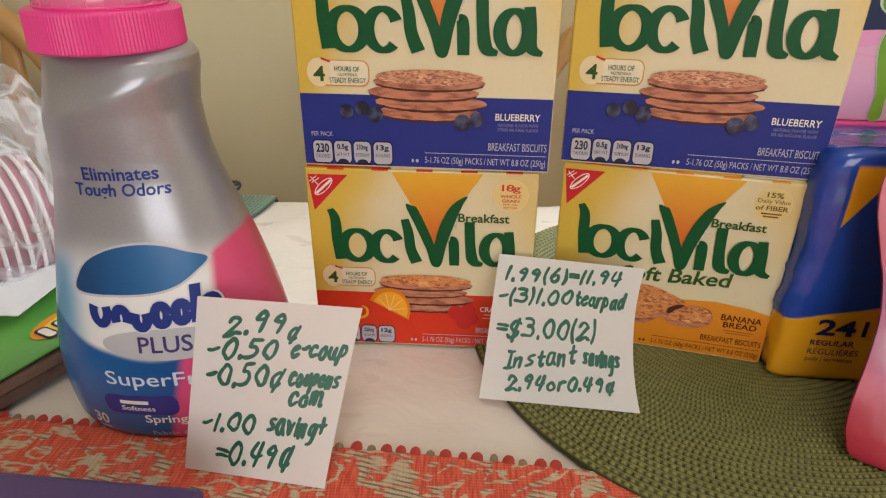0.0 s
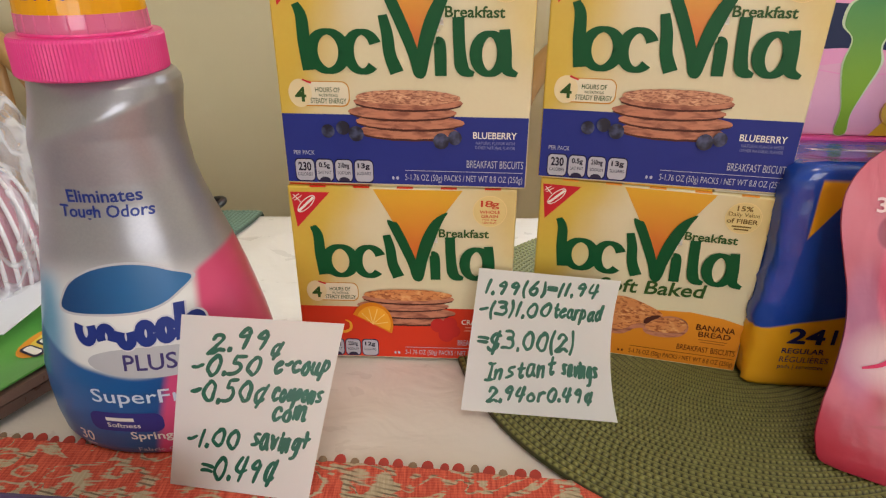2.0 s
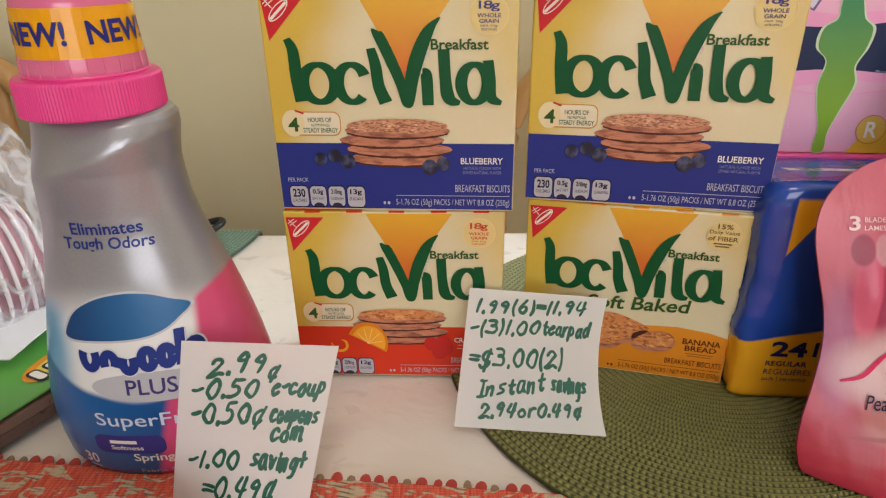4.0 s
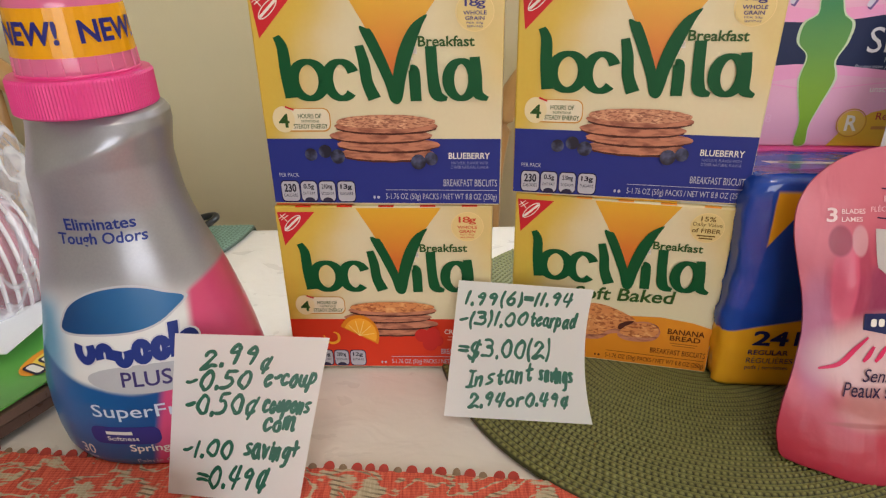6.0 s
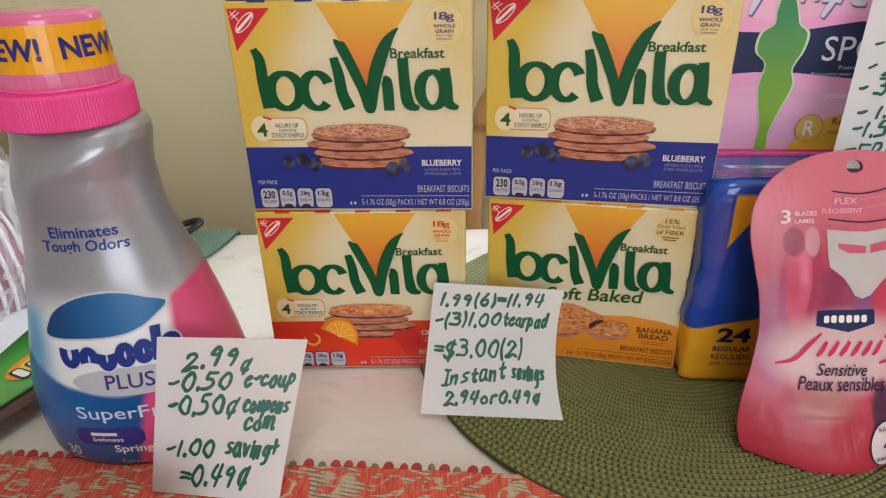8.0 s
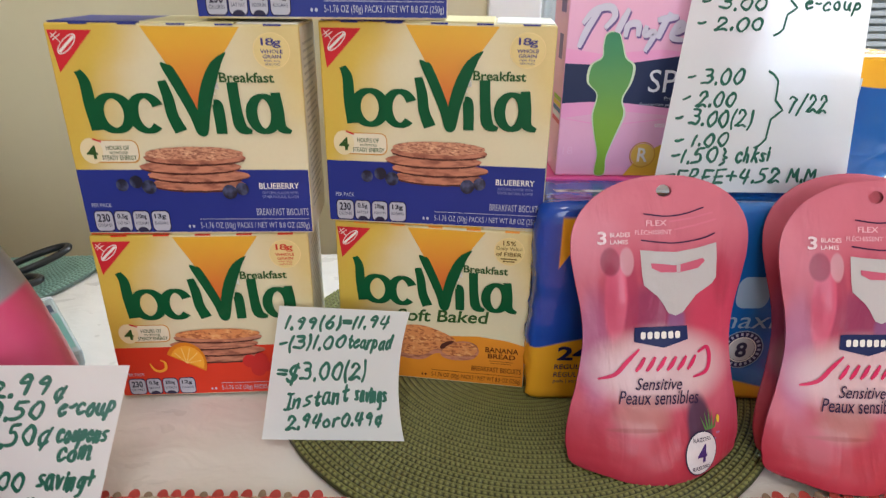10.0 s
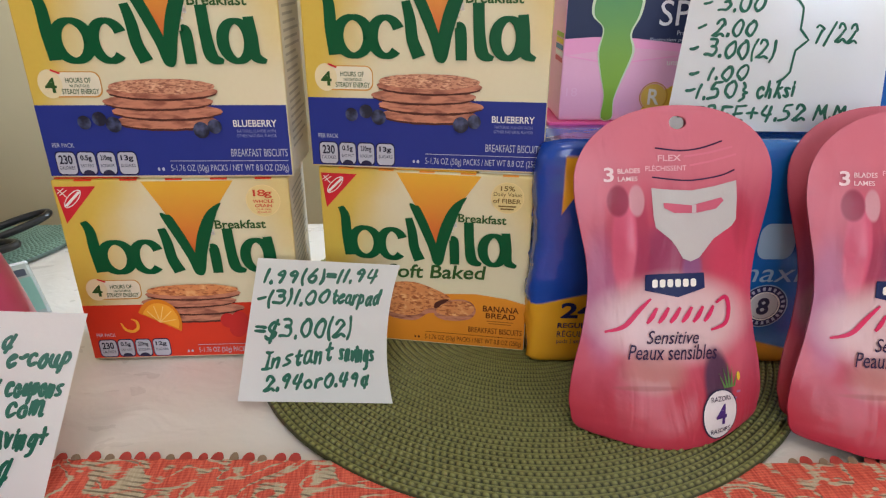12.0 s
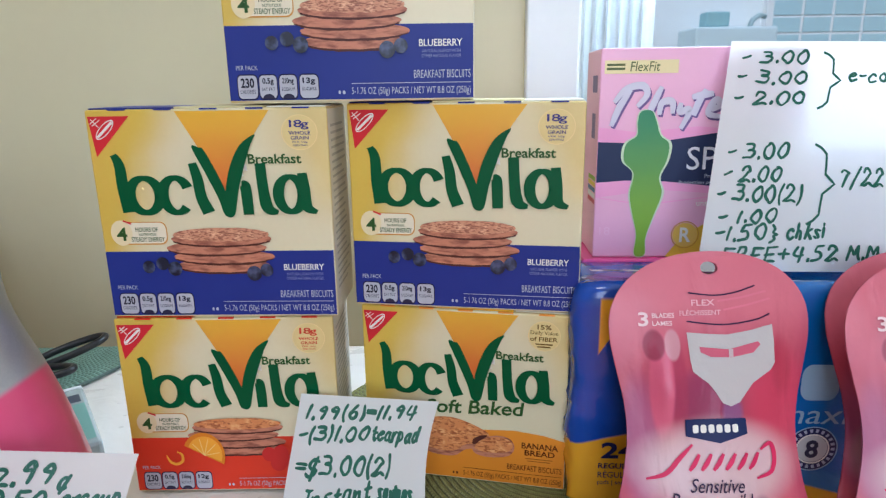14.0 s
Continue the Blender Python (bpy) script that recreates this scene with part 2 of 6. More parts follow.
def hand(s, u0, v0, u1, v1, put, wide_m, high_m, pen=0.0017, seed=1, rise=0.0):
    """Marker lettering: drawn strokes with rounded ends, each letter a little off in size, slant and height."""
    rnd = random.Random(seed)
    narrow = {".": 0.35, " ": 0.5, "-": 0.75, "(": 0.5, ")": 0.5, "1": 0.5, "=": 0.8, "t": 0.7, "i": 0.4, "I": 0.7, "r": 0.75, "m": 1.3}
    total = sum(narrow.get(c, 1.0) for c in s)
    high = (v1 - v0) * high_m
    step = (u1 - u0) * wide_m / total
    verts, faces = [], []
    at, lay = 0.0, 0
    for c in s:
        w = narrow.get(c, 1.0)
        if c in SCRIPT:
            slant, grow = 0.20 + rnd.uniform(-0.10, 0.12), rnd.uniform(0.92, 1.10)
            j, ang = rnd.uniform(-0.07, 0.07), rnd.uniform(-0.08, 0.08)
            for line in SCRIPT[c].split(","):
                pts = []
                for p in line.split():
                    x, y = int(p[0], 16) / 9 + rnd.uniform(-0.035, 0.035), int(p[1], 16) / 9 + rnd.uniform(-0.03, 0.03)
                    y = 1 + (y - 1) * grow + j
                    px = (at + w * (0.04 + 0.84 * x)) * step + (1 - y) * slant * high * 0.5
                    pts.append((px, y * high + ang * (x - 0.5) * high))
                pts = smooth(pts, 4)
                n = len(pts)
                ws = [pen * (0.82 + 0.30 * noise.noise(Vector((q * 0.13, seed * 3.1 + lay, 0.5)))) * (0.86 if q in (0, n - 1) else 1.0) for q in range(n)]
                for loop in stroke(pts, ws) + [oval(*pts[0], ws[0] / 2, ws[0] / 2, 8), oval(*pts[-1], ws[-1] / 2, ws[-1] / 2, 8)]:
                    base = len(verts)
                    for px, py in loop:
                        verts.append(put(u0 + px / wide_m, v0 + py / high_m - rise * px / (step * total), 0.00035 + 0.00001 * (lay % 12)))
                    faces.append(tuple(range(base, base + len(loop))))
                    lay += 1
        at += w
    return verts, faces


# ---------- the room ----------
wall_paint = paint("wall_paint", lin(219, 209, 176), 0.75, 0.04, 4, 0.12, 220)
trim_paint = paint("trim_paint", (0.84, 0.84, 0.84), 0.4, 0.03, 9)
floor_wood = Mat("floor_wood", 0.4)
_g = floor_wood.noise(6, 4, (1, 14, 1))
floor_wood.color(floor_wood.mix((0.16, 0.085, 0.04), (0.30, 0.17, 0.085), _g)).bump(_g, 0.002, 0.2)
ceiling_paint = paint("ceiling_paint", (0.78, 0.77, 0.74), 0.8, 0.03, 5)

FLOOR = -0.75
WALL = 0.50
structure("floor", box(-2.2, 2.4, -2.6, WALL + 0.14, FLOOR - 0.1, FLOOR), floor_wood.m, "brown wooden floor of the dining room")
structure("ceiling", box(-2.2, 2.4, -2.6, WALL + 0.14, 1.68, 1.78), ceiling_paint, "plain white ceiling")
# wall behind the table, with the window opening from x 0.40 to 1.70, z -0.02 to 1.20
WX0, WX1, WZ0, WZ1 = 0.405, 1.70, 0.02, 1.25
structure("wall_north", join(
    box(-2.2, WX0, WALL, WALL + 0.14, FLOOR, 1.68), box(WX1, 2.4, WALL, WALL + 0.14, FLOOR, 1.68),
    box(WX0, WX1, WALL, WALL + 0.14, FLOOR, WZ0), box(WX0, WX1, WALL, WALL + 0.14, WZ1, 1.68)), wall_paint, "cream painted wall with a window")
structure("wall_west", box(-2.3, -2.2, -2.6, WALL + 0.14, FLOOR, 1.68), wall_paint, "cream painted wall")
structure("wall_east", box(2.4, 2.5, -2.6, WALL + 0.14, FLOOR, 1.68), wall_paint, "cream painted wall")
# unseen wall, its opening made up to go with the front fill
structure("wall_south", join(
    box(-2.2, -0.35, -2.7, -2.6, FLOOR, 1.68), box(1.25, 2.4, -2.7, -2.6, FLOOR, 1.68),
    box(-0.35, 1.25, -2.7, -2.6, FLOOR, 0.1), box(-0.35, 1.25, -2.7, -2.6, 1.4, 1.68)), wall_paint, "unseen cream painted wall with an added wide opening")

window_1 = tagged(new("window_1"), "white framed window with a pale curtain, bright daylight outside", "window", "", "structure")
part("casing", box(0.345, WX0 + 0.012, WALL - 0.018, WALL, WZ0 - 0.06, WZ1 + 0.07, 0.003), trim_paint, window_1)
part("casing", box(WX1 - 0.012, WX1 + 0.07, WALL - 0.018, WALL, WZ0 - 0.06, WZ1 + 0.07, 0.003), trim_paint, window_1)
part("head_casing", box(WX0 + 0.012, WX1 - 0.012, WALL - 0.016, WALL, WZ1 - 0.01, WZ1 + 0.07, 0.003), trim_paint, window_1)
part("window_sill", box(WX0 - 0.08, WX1 + 0.08, WALL - 0.05, WALL + 0.06, WZ0 - 0.025, WZ0, 0.004), trim_paint, window_1)
for fx in (WX0, WX1 - 0.035):
    part("stile", box(fx, fx + 0.035, WALL + 0.07, WALL + 0.105, WZ0, WZ1, 0.003), trim_paint, window_1)
for fz in (WZ0, 0.62, WZ1 - 0.035):
    part("window_rail", box(WX0 + 0.035, WX1 - 0.035, WALL + 0.072, WALL + 0.103, fz, fz + 0.035, 0.003), trim_paint, window_1)
glass = Mat("window_glass", 0.02).set(Transmission_Weight=1.0, IOR=1.45)
pane = part("pane", box(WX0 + 0.03, WX1 - 0.03, WALL + 0.085, WALL + 0.089, WZ0 + 0.03, WZ1 - 0.03), glass.m, window_1, "clear glass")
pane.visible_shadow = False

# pale curtain at the window's near side, folded
curtain_cloth = Mat("curtain_cloth", 0.8).set(Transmission_Weight=0.0)
curtain_cloth.color(curtain_cloth.mix((0.80, 0.82, 0.83), (0.88, 0.89, 0.90), curtain_cloth.noise(30, 3, (8, 8, 0.6))))
_ct = curtain_cloth.nt.nodes.new("ShaderNodeBsdfTranslucent")
_ct.inputs["Color"].default_value = (0.88, 0.90, 0.91, 1)
_cm = curtain_cloth.nt.nodes.new("ShaderNodeMixShader")
_cm.inputs[0].default_value = 0.6
curtain_cloth.nt.links.new(curtain_cloth.b.outputs[0], _cm.inputs[1])
curtain_cloth.nt.links.new(_ct.outputs[0], _cm.inputs[2])
curtain_cloth.nt.links.new(_cm.outputs[0], curtain_cloth.nt.nodes["Material Output"].inputs["Surface"])
cv, cf = [], []
for i in range(60):
    for j in range(3):
        cx = 0.432 + 0.098 * i / 59
        cv.append((cx, WALL + 0.035 + 0.007 * math.sin(i * 0.62) + 0.002 * math.sin(i * 2.3 + j), 0.05 + j * 0.57))
for i in range(59):
    for j in range(2):
        cf.append((i * 3 + j, (i + 1) * 3 + j, (i + 1) * 3 + j + 1, i * 3 + j + 1))
curtain = thing("curtain", pose(0, 0, 0), "pale blue-white curtain hanging in soft vertical folds at the window", "curtain")
cur = part("cloth", (cv, cf), curtain_cloth.m, curtain, smooth=True)
sol = cur.modifiers.new("thick", "SOLIDIFY")
sol.thickness = 0.0015

# the house across the way
siding_paint = paint("siding_paint", (0.82, 0.85, 0.87), 0.6, 0.05, 2)
# darker wall colour that stands in for the shadow stripes between the clapboards
gap_shade = paint("siding_gap_shade", (0.50, 0.56, 0.60), 0.7, 0.08, 3)
house = thing("neighbour_house", pose(0, 5.5, -0.75), "white clapboard house outside the window, lit by the day", "house")
part("wall", box(-3.0, 9.0, 0.05, 0.3, -2.0, 1.06), gap_shade, house)
part("upper_wall", box(-3.0, 9.0, 0.04, 0.3, 1.06, 6.0), siding_paint, house)
board_mesh = mesh_of("clapboard", box(-3.0, 9.0, -0.05, 0.05, -0.021, 0.021, 0.004, 1), siding_paint)
for k in range(40):
    b = new("clapboard", board_mesh)
    b.parent = house
    b.location = (0, 0, 1.03 - k * 0.069)
part("sill_board", box(3.15, 5.3, -0.10, 0.05, 1.075, 1.265, 0.01), trim_paint, house)
dark_pane = Mat("far_pane", 0.08).color((0.46, 0.64, 0.70))
far_win = part("window", box(3.27, 5.0, -0.05, 0.05, 1.27, 2.8), trim_paint, house)
for gi in range(6):
    for gj in range(10):
        part("pane", box(3.33 + gi * 0.275, 3.33 + gi * 0.275 + 0.245, -0.058, -0.05, 1.31 + gj * 0.145, 1.31 + gj * 0.145 + 0.122), dark_pane.m, far_win)
far_ac = thing("air_conditioner", pose(2.50, 5.2, 0.62), "pale box-shaped air conditioner on the house opposite", "air conditioner")
part("case", box(0, 0.70, -0.1, 0.3, -0.10, 0.11, 0.02), paint("ac_case", (0.66, 0.77, 0.80), 0.5), far_ac)
part("fan_guard", box(0.10, 0.30, -0.06, 0.1, 0.11, 0.235, 0.015), paint("ac_guard", (0.30, 0.52, 0.57), 0.5), far_ac)
part("pipe_elbow", tube([(0.50, 0, 0.11), (0.52, 0, 0.17), (0.58, 0, 0.21), (0.63, 0, 0.19)], 0.022, 10), paint("ac_pipe", (0.40, 0.52, 0.55), 0.5), far_ac, smooth=True)
ground_mat = paint("grass_ground", (0.09, 0.11, 0.05), 0.9, 0.3, 2)
structure("ground", box(-60, 60, WALL + 0.14, 120, -2.2, -2.0), ground_mat, "open ground outside the house")

# ---------- table and cloth ----------
EDGE = 0.256
table_wood = Mat("table_wood", 0.4)
_g = table_wood.noise(9, 4, (1, 12, 12))
table_wood.color(table_wood.mix((0.22, 0.11, 0.045), (0.36, 0.20, 0.09), _g))
table = thing("dining_table", pose(0, 0, FLOOR), "wooden dining table under a white tablecloth", "table")
part("tabletop", box(-0.95, 1.15, -0.62, EDGE - 0.004, 0.712, 0.7440, 0.006), table_wood.m, table)
for lx in (-0.88, 1.08):
    for ly in (-0.55, EDGE - 0.07):
        part("leg", box(lx - 0.035, lx + 0.035, ly - 0.035, ly + 0.035, 0, 0.715, 0.006), table_wood.m, table)

vinyl = Mat("vinyl_cloth", 0.30)
_n1, _n2 = vinyl.noise(5, 3), vinyl.noise(26, 3, (1, 1.6, 1), 0.6)
vinyl.color(vinyl.mix((0.77, 0.71, 0.65), (0.86, 0.80, 0.74), _n1 * 0.6 + _n2 * 0.4))
vinyl.rough(_n2 * 0.3 + 0.16)
vinyl.bump(_n2 + vinyl.noise(300, 2) * 0.05, 0.005, 0.34)


def cloth_height(x, y):
    fold = max(0.0, 1 - abs(noise.noise(Vector((x * 5.5 + y * 2.0, y * 8 - x * 1.5, 2.7)))) * 7)
    return 0.0007 * noise.noise(Vector((x * 9, y * 14, 0.3))) + 0.0005 * noise.noise(Vector((x * 30, y * 24, 4))) + 0.0019 * fold * fold - 0.0006


NX, NY = 220, 100
ys = [-0.64 + (EDGE + 0.64) * j / NY for j in range(NY + 1)]
tv = [(-0.97 + 2.14 * i / NX, y, cloth_height(-0.97 + 2.14 * i / NX, y) - 0.0016) for i in range(NX + 1) for y in ys]
rows_y = NY + 1
tf = [(i * rows_y + j, (i + 1) * rows_y + j, (i + 1) * rows_y + j + 1, i * rows_y + j + 1) for i in range(NX) for j in range(NY)]
# drop over the far edge
base = len(tv)
for i in range(NX + 1):
    x = -0.97 + 2.14 * i / NX
    for k, (dy, dz) in enumerate(((0.003, -0.003), (0.004, -0.10), (0.006, -0.26))):
        tv.append((x, EDGE + dy + (0.008 * math.sin(x * 28) * k / 2), dz))
for i in range(NX):
    a, b = base + i * 3, base + (i + 1) * 3
    tf.append((i * rows_y + NY, (i + 1) * rows_y + NY, b, a))
    tf += [(a, b, b + 1, a + 1), (a + 1, b + 1, b + 2, a + 2)]
tablecloth = thing("tablecloth", pose(0, 0, 0), "white vinyl tablecloth with faint creases on the dining table", "tablecloth")
part("cloth", (tv, tf), vinyl.m, tablecloth, smooth=True)

# red and beige woven runner with a scalloped edge
weave = Mat("runner_weave", 0.85)
px, py = weave.x, weave.y
frag = weave.noise(190, 3, (0.28, 3.0, 1))
curl = weave.noise(30, 1, (1, 1.2, 1), 1.7)
spots = weave.noise(52, 1, (1, 1, 1), 0.9)
mask = ((curl - 0.5).abs() + (frag - 0.5) * 0.20).step(0.050, 0.014)
mask = mask.max((spots + (frag - 0.5) * 0.30).step(0.615, 0.665))
thread_y = (py * 3300.0 + weave.noise(120) * 3).sin() * 0.5 + 0.5
thread_x = (px * 2100.0 + weave.noise(90) * 4).sin() * 0.5 + 0.5
hatch = (py * 1900.0 + px * 500.0 + weave.noise(70) * 6).sin().step(0.1, 0.7)
streak = weave.noise(420, 2, (2.4, 0.25, 1))
red = weave.mix((0.52, 0.048, 0.028), (0.86, 0.170, 0.100), streak.step(0.25, 0.75) * 0.75 + thread_y * 0.25)
beige = weave.mix(weave.mix((0.44, 0.35, 0.22), (0.70, 0.60, 0.44), streak), (0.12, 0.085, 0.05), hatch * (weave.noise(48, 1).step(0.42, 0.58) * 0.8))
weave.color(weave.mix(red, beige, mask))
weave.bump(thread_y * 0.5 + thread_x * 0.4 + mask * 0.8, 0.0007, 0.7)


def runner_edge(x):
    return -0.0990 - 0.092 * x + 0.0012 * math.sin(x * 17)


rv, rf = [], []
steps = 320
for i in range(steps + 1):
    x = -0.62 + 1.28 * i / steps
    y1 = runner_edge(x)
    for j in range(9):
        y = -0.50 + (y1 + 0.50) * (j / 8)
        rv.append((x, y, 0.0012 + 0.0005 * noise.noise(Vector((x * 14, y * 14, 8)))))
for i in range(steps):
    for j in range(8):
        rf.append((i * 9 + j, (i + 1) * 9 + j, (i + 1) * 9 + j + 1, i * 9 + j + 1))
runner = thing("table_runner", pose(0, 0, 0), "red and beige woven table runner with a scalloped edge", "table runner")
rc = part("woven_cloth", (rv, rf), weave.m, runner)
sol = rc.modifiers.new("thick", "SOLIDIFY")
sol.thickness = 0.0009


def picot(seed):
    """One small stitched scallop of the edge: a low half-round tab, thicker along its rim."""
    rnd = random.Random(seed)
    n, w, h = 8, 0.0031 * rnd.uniform(0.75, 1.15), 0.0038 * rnd.uniform(0.7, 1.3)
    vs = [(0, -0.001, 0.0012)]
    for k in range(n + 1):
        a = math.pi * k / n
        vs.append((w * math.cos(a), h * math.sin(a) ** 0.8, 0.0006 + 0.0012 * math.sin(a)))
    fs = [(0, k + 1, k + 2) for k in range(n)]
    base_ = len(vs)
    vs += [(x_, y_, z_ - 0.0008) for x_, y_, z_ in vs]
    fs += [(base_, base_ + k + 2, base_ + k + 1) for k in range(n)] + [(k + 1, k + 2 + 0, base_ + k + 2, base_ + k + 1) for k in range(n)]
    return vs, fs


picot_red = paint("picot_red", (0.42, 0.045, 0.032), 0.8, 0.35, 300)
picot_tan = paint("picot_tan", (0.26, 0.170, 0.105), 0.8, 0.35, 300)
PICOTS = [mesh_of("picot", picot(k), picot_tan if k in (1, 4) else picot_red) for k in range(6)]
rnd = random.Random(4)
for k in range(150):
    x = -0.615 + 0.0085 * k
    if math.hypot(x - 0.302, runner_edge(x) - 0.033) < 0.205:
        continue
    tab = new("picot", PICOTS[rnd.randrange(6)])
    tab.parent = runner
    tab.matrix_local = pose(x + rnd.uniform(-0.0008, 0.0008), runner_edge(x) - 0.0004, 0.0006, rnd.uniform(-6, 10), 0, -5 + rnd.uniform(-10, 10))


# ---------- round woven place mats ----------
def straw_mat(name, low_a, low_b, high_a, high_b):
    """Glossy plastic straw; the shade down in the gaps between strands is painted in by height."""
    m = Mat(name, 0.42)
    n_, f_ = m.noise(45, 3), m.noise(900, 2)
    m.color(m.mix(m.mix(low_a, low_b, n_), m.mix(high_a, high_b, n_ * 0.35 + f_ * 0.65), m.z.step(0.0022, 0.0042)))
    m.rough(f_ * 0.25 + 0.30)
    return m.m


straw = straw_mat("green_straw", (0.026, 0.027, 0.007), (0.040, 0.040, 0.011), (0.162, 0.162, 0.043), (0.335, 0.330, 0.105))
# the same straw, paler and bluer: window glare is painted into its colour
skylit_straw = straw_mat("skylit_straw", (0.035, 0.062, 0.042), (0.055, 0.090, 0.062), (0.165, 0.275, 0.205), (0.290, 0.440, 0.345))
MAT_R = 0.198
N_RING, PER, CELLS = 44, 6, 250


def mat_mesh(name, material, cx, cy, drape):
    """Concentric rows: a thin plain cord, then a chain of little beads with gaps between them."""
    nr, na = N_RING * PER, CELLS * 4
    r = (np.arange(nr + 1) / nr) * (MAT_R - 0.004) + 0.004
    a = np.arange(na) / na * 2 * np.pi
    rr, aa = np.meshgrid(r, a, indexing="ij")
    row = (np.arange(nr + 1) // PER)[:, None]
    slot = np.arange(nr + 1) % PER
    cord = np.array([0.25, 1.0, 0.25, 0.0, 0.0, 0.0])[slot][:, None]
    bead = np.array([0.0, 0.0, 0.35, 1.0, 1.0, 0.45])[slot][:, None]
    jig = np.sin(row * 12.9898) * 3.1
    chain = np.clip(np.abs(np.sin(aa * CELLS / 2 + jig)) * 1.35 - 0.25, 0, 1) ** 0.7
    uneven = 1 + 0.16 * np.sin(aa * 37 + row * 2.3) * np.sin(aa * 11 + row)
    h = 0.0020 + 0.0021 * cord + 0.0023 * bead * chain * uneven
    h[-2:, :] = 0.0030
    h[-1, :] = 0.0002
    wob = 1 + 0.0035 * np.sin(aa * 3 + 1) + 0.002 * np.sin(aa * 7)
    x, y, z = cx + rr * wob * np.cos(aa), cy + rr * wob * np.sin(aa), h
    if drape:
        over = np.maximum(y - (EDGE + 0.004), 0)
        y, z = y - over + np.minimum(over, 0.003), z - over
    co = np.stack([x, y, z], -1).reshape(-1, 3)
    i, j = np.meshgrid(np.arange(nr), np.arange(na), indexing="ij")
    k = (j + 1) % na
    quads = np.stack([i * na + j, (i + 1) * na + j, (i + 1) * na + k, i * na + k], -1).reshape(-1, 4)
    return co.tolist(), [tuple(q) for q in quads.tolist()] + [tuple(range(na))[::-1]]


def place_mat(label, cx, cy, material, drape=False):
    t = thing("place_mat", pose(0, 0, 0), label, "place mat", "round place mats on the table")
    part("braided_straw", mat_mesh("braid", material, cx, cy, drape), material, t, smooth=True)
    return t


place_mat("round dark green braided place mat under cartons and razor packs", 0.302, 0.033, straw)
place_mat("round green braided place mat with scissors lying on it", -0.298, 0.272, skylit_straw, True)


# ---------- biscuit cartons ----------
card_side = paint("carton_side", lin(222, 218, 205), 0.5, 0.05, 30)
green = ink("logo_green", (10, 84, 46))
green_dark = ink("word_green", (52, 88, 40))
red_mark = ink("mark_red", (205, 42, 52))
white_ink = ink("white", (238, 234, 226))
pale_ink = ink("pale_print", (188, 190, 206))
dark_ink = ink("dark_print", (48, 44, 70))
funnel_mat = grade("ink_funnel", lin(214, 104, 44), lin(228, 176, 44), "z", 0.075, 0.135)
carton_print = Mat("carton_print", 0.36)
_soft = (carton_print.noise(25, 2) - 0.5) * 0.03
_left = (carton_print.x - (carton_print.z - 0.05) * 0.36 + _soft).step(0.042, 0.000)
_right = (carton_print.x + (carton_print.z - 0.10) * 0.5 + _soft).step(0.108, 0.150) * carton_print.z.step(0.045, 0.085)
_fine = carton_print.noise(400, 2) * 0.5 + carton_print.noise(20) * 0.5
_c = carton_print.mix(lin(219, 208, 172), lin(226, 216, 181), _fine)
_c = carton_print.mix(_c, carton_print.mix(lin(210, 174, 52), lin(218, 186, 68), _fine), (_left * 0.95).max(_right * 0.55))
carton_print.color(_c).rough(_fine * 0.14 + 0.28)
yellow_top = grade("ink_top_yellow", lin(214, 202, 154), lin(214, 186, 96), "x", 0.085, 0.16)
biscuit = Mat("biscuit_print", 0.5)
_b = biscuit.noise(640, 2, (0.6, 1, 1.7), 0.4)
_p = biscuit.noise(170, 2)
biscuit.color(biscuit.mix(biscuit.mix(lin(146, 88, 66), lin(204, 144, 110), _b.step(0.34, 0.54)), lin(232, 186, 148), _p.step(0.45, 0.72) * _b.step(0.45, 0.62)))
biscuit_edge = Mat("biscuit_edge_print", 0.5)
_b = biscuit_edge.noise(150, 3, (0.6, 1, 2.2), 0.4)
_k = biscuit_edge.noise(120, 2, (1, 1, 1.6)).step(0.68, 0.76) * 0.6
biscuit_edge.color(biscuit_edge.mix(biscuit_edge.mix(lin(140, 80, 60), lin(196, 128, 98), _b.step(0.32, 0.6)), lin(96, 52, 44), _k))
biscuit_gap = ink("biscuit_gap", (84, 46, 38))
biscuit_warm = Mat("warm_biscuit_print", 0.5)
_b = biscuit_warm.noise(420, 2, (0.7, 1, 1.5), 0.4)
_p = biscuit_warm.noise(150, 2)
biscuit_warm.color(biscuit_warm.mix(biscuit_warm.mix(lin(158, 84, 44), lin(214, 138, 80), _b.step(0.32, 0.52)), lin(232, 178, 118), _p.step(0.45, 0.72) * _b.step(0.45, 0.62)))
berry = Mat("berry_print", 0.4)
berry.color(berry.mix(lin(18, 20, 44), lin(78, 86, 122), berry.noise(170, 2).step(0.42, 0.78)))
orange_flesh = ink("orange_slice", (240, 168, 50))
FLAVOUR = {
    "blueberry": dict(low=ink("carton_blue", (40, 52, 134)), accent=(70, 66, 130), band="straight"),
    "cranberry": dict(low=ink("carton_red", (214, 58, 32)), accent=(206, 70, 48), band="straight"),
    "banana": dict(low=grade("carton_orange", lin(216, 132, 30), lin(232, 148, 40), "z", 0.0, 0.05), accent=(120, 92, 40), band="arc"),
}


def hoop(u, v, ru, rv, a0=0.0, a1=360.0, w=0.026, swell=0.022, n=40):
    """A round band of the brand mark, broader at its sides than above and below."""
    pts = oval(u, v, ru, rv, n, a0, a1)
    if a1 - a0 >= 360:
        pts = pts + pts[:2]
    ws = [w + swell * abs(math.cos(radians(a0 + (a1 - a0) * k / n))) for k in range(len(pts))]
    return stroke(pts, ws)


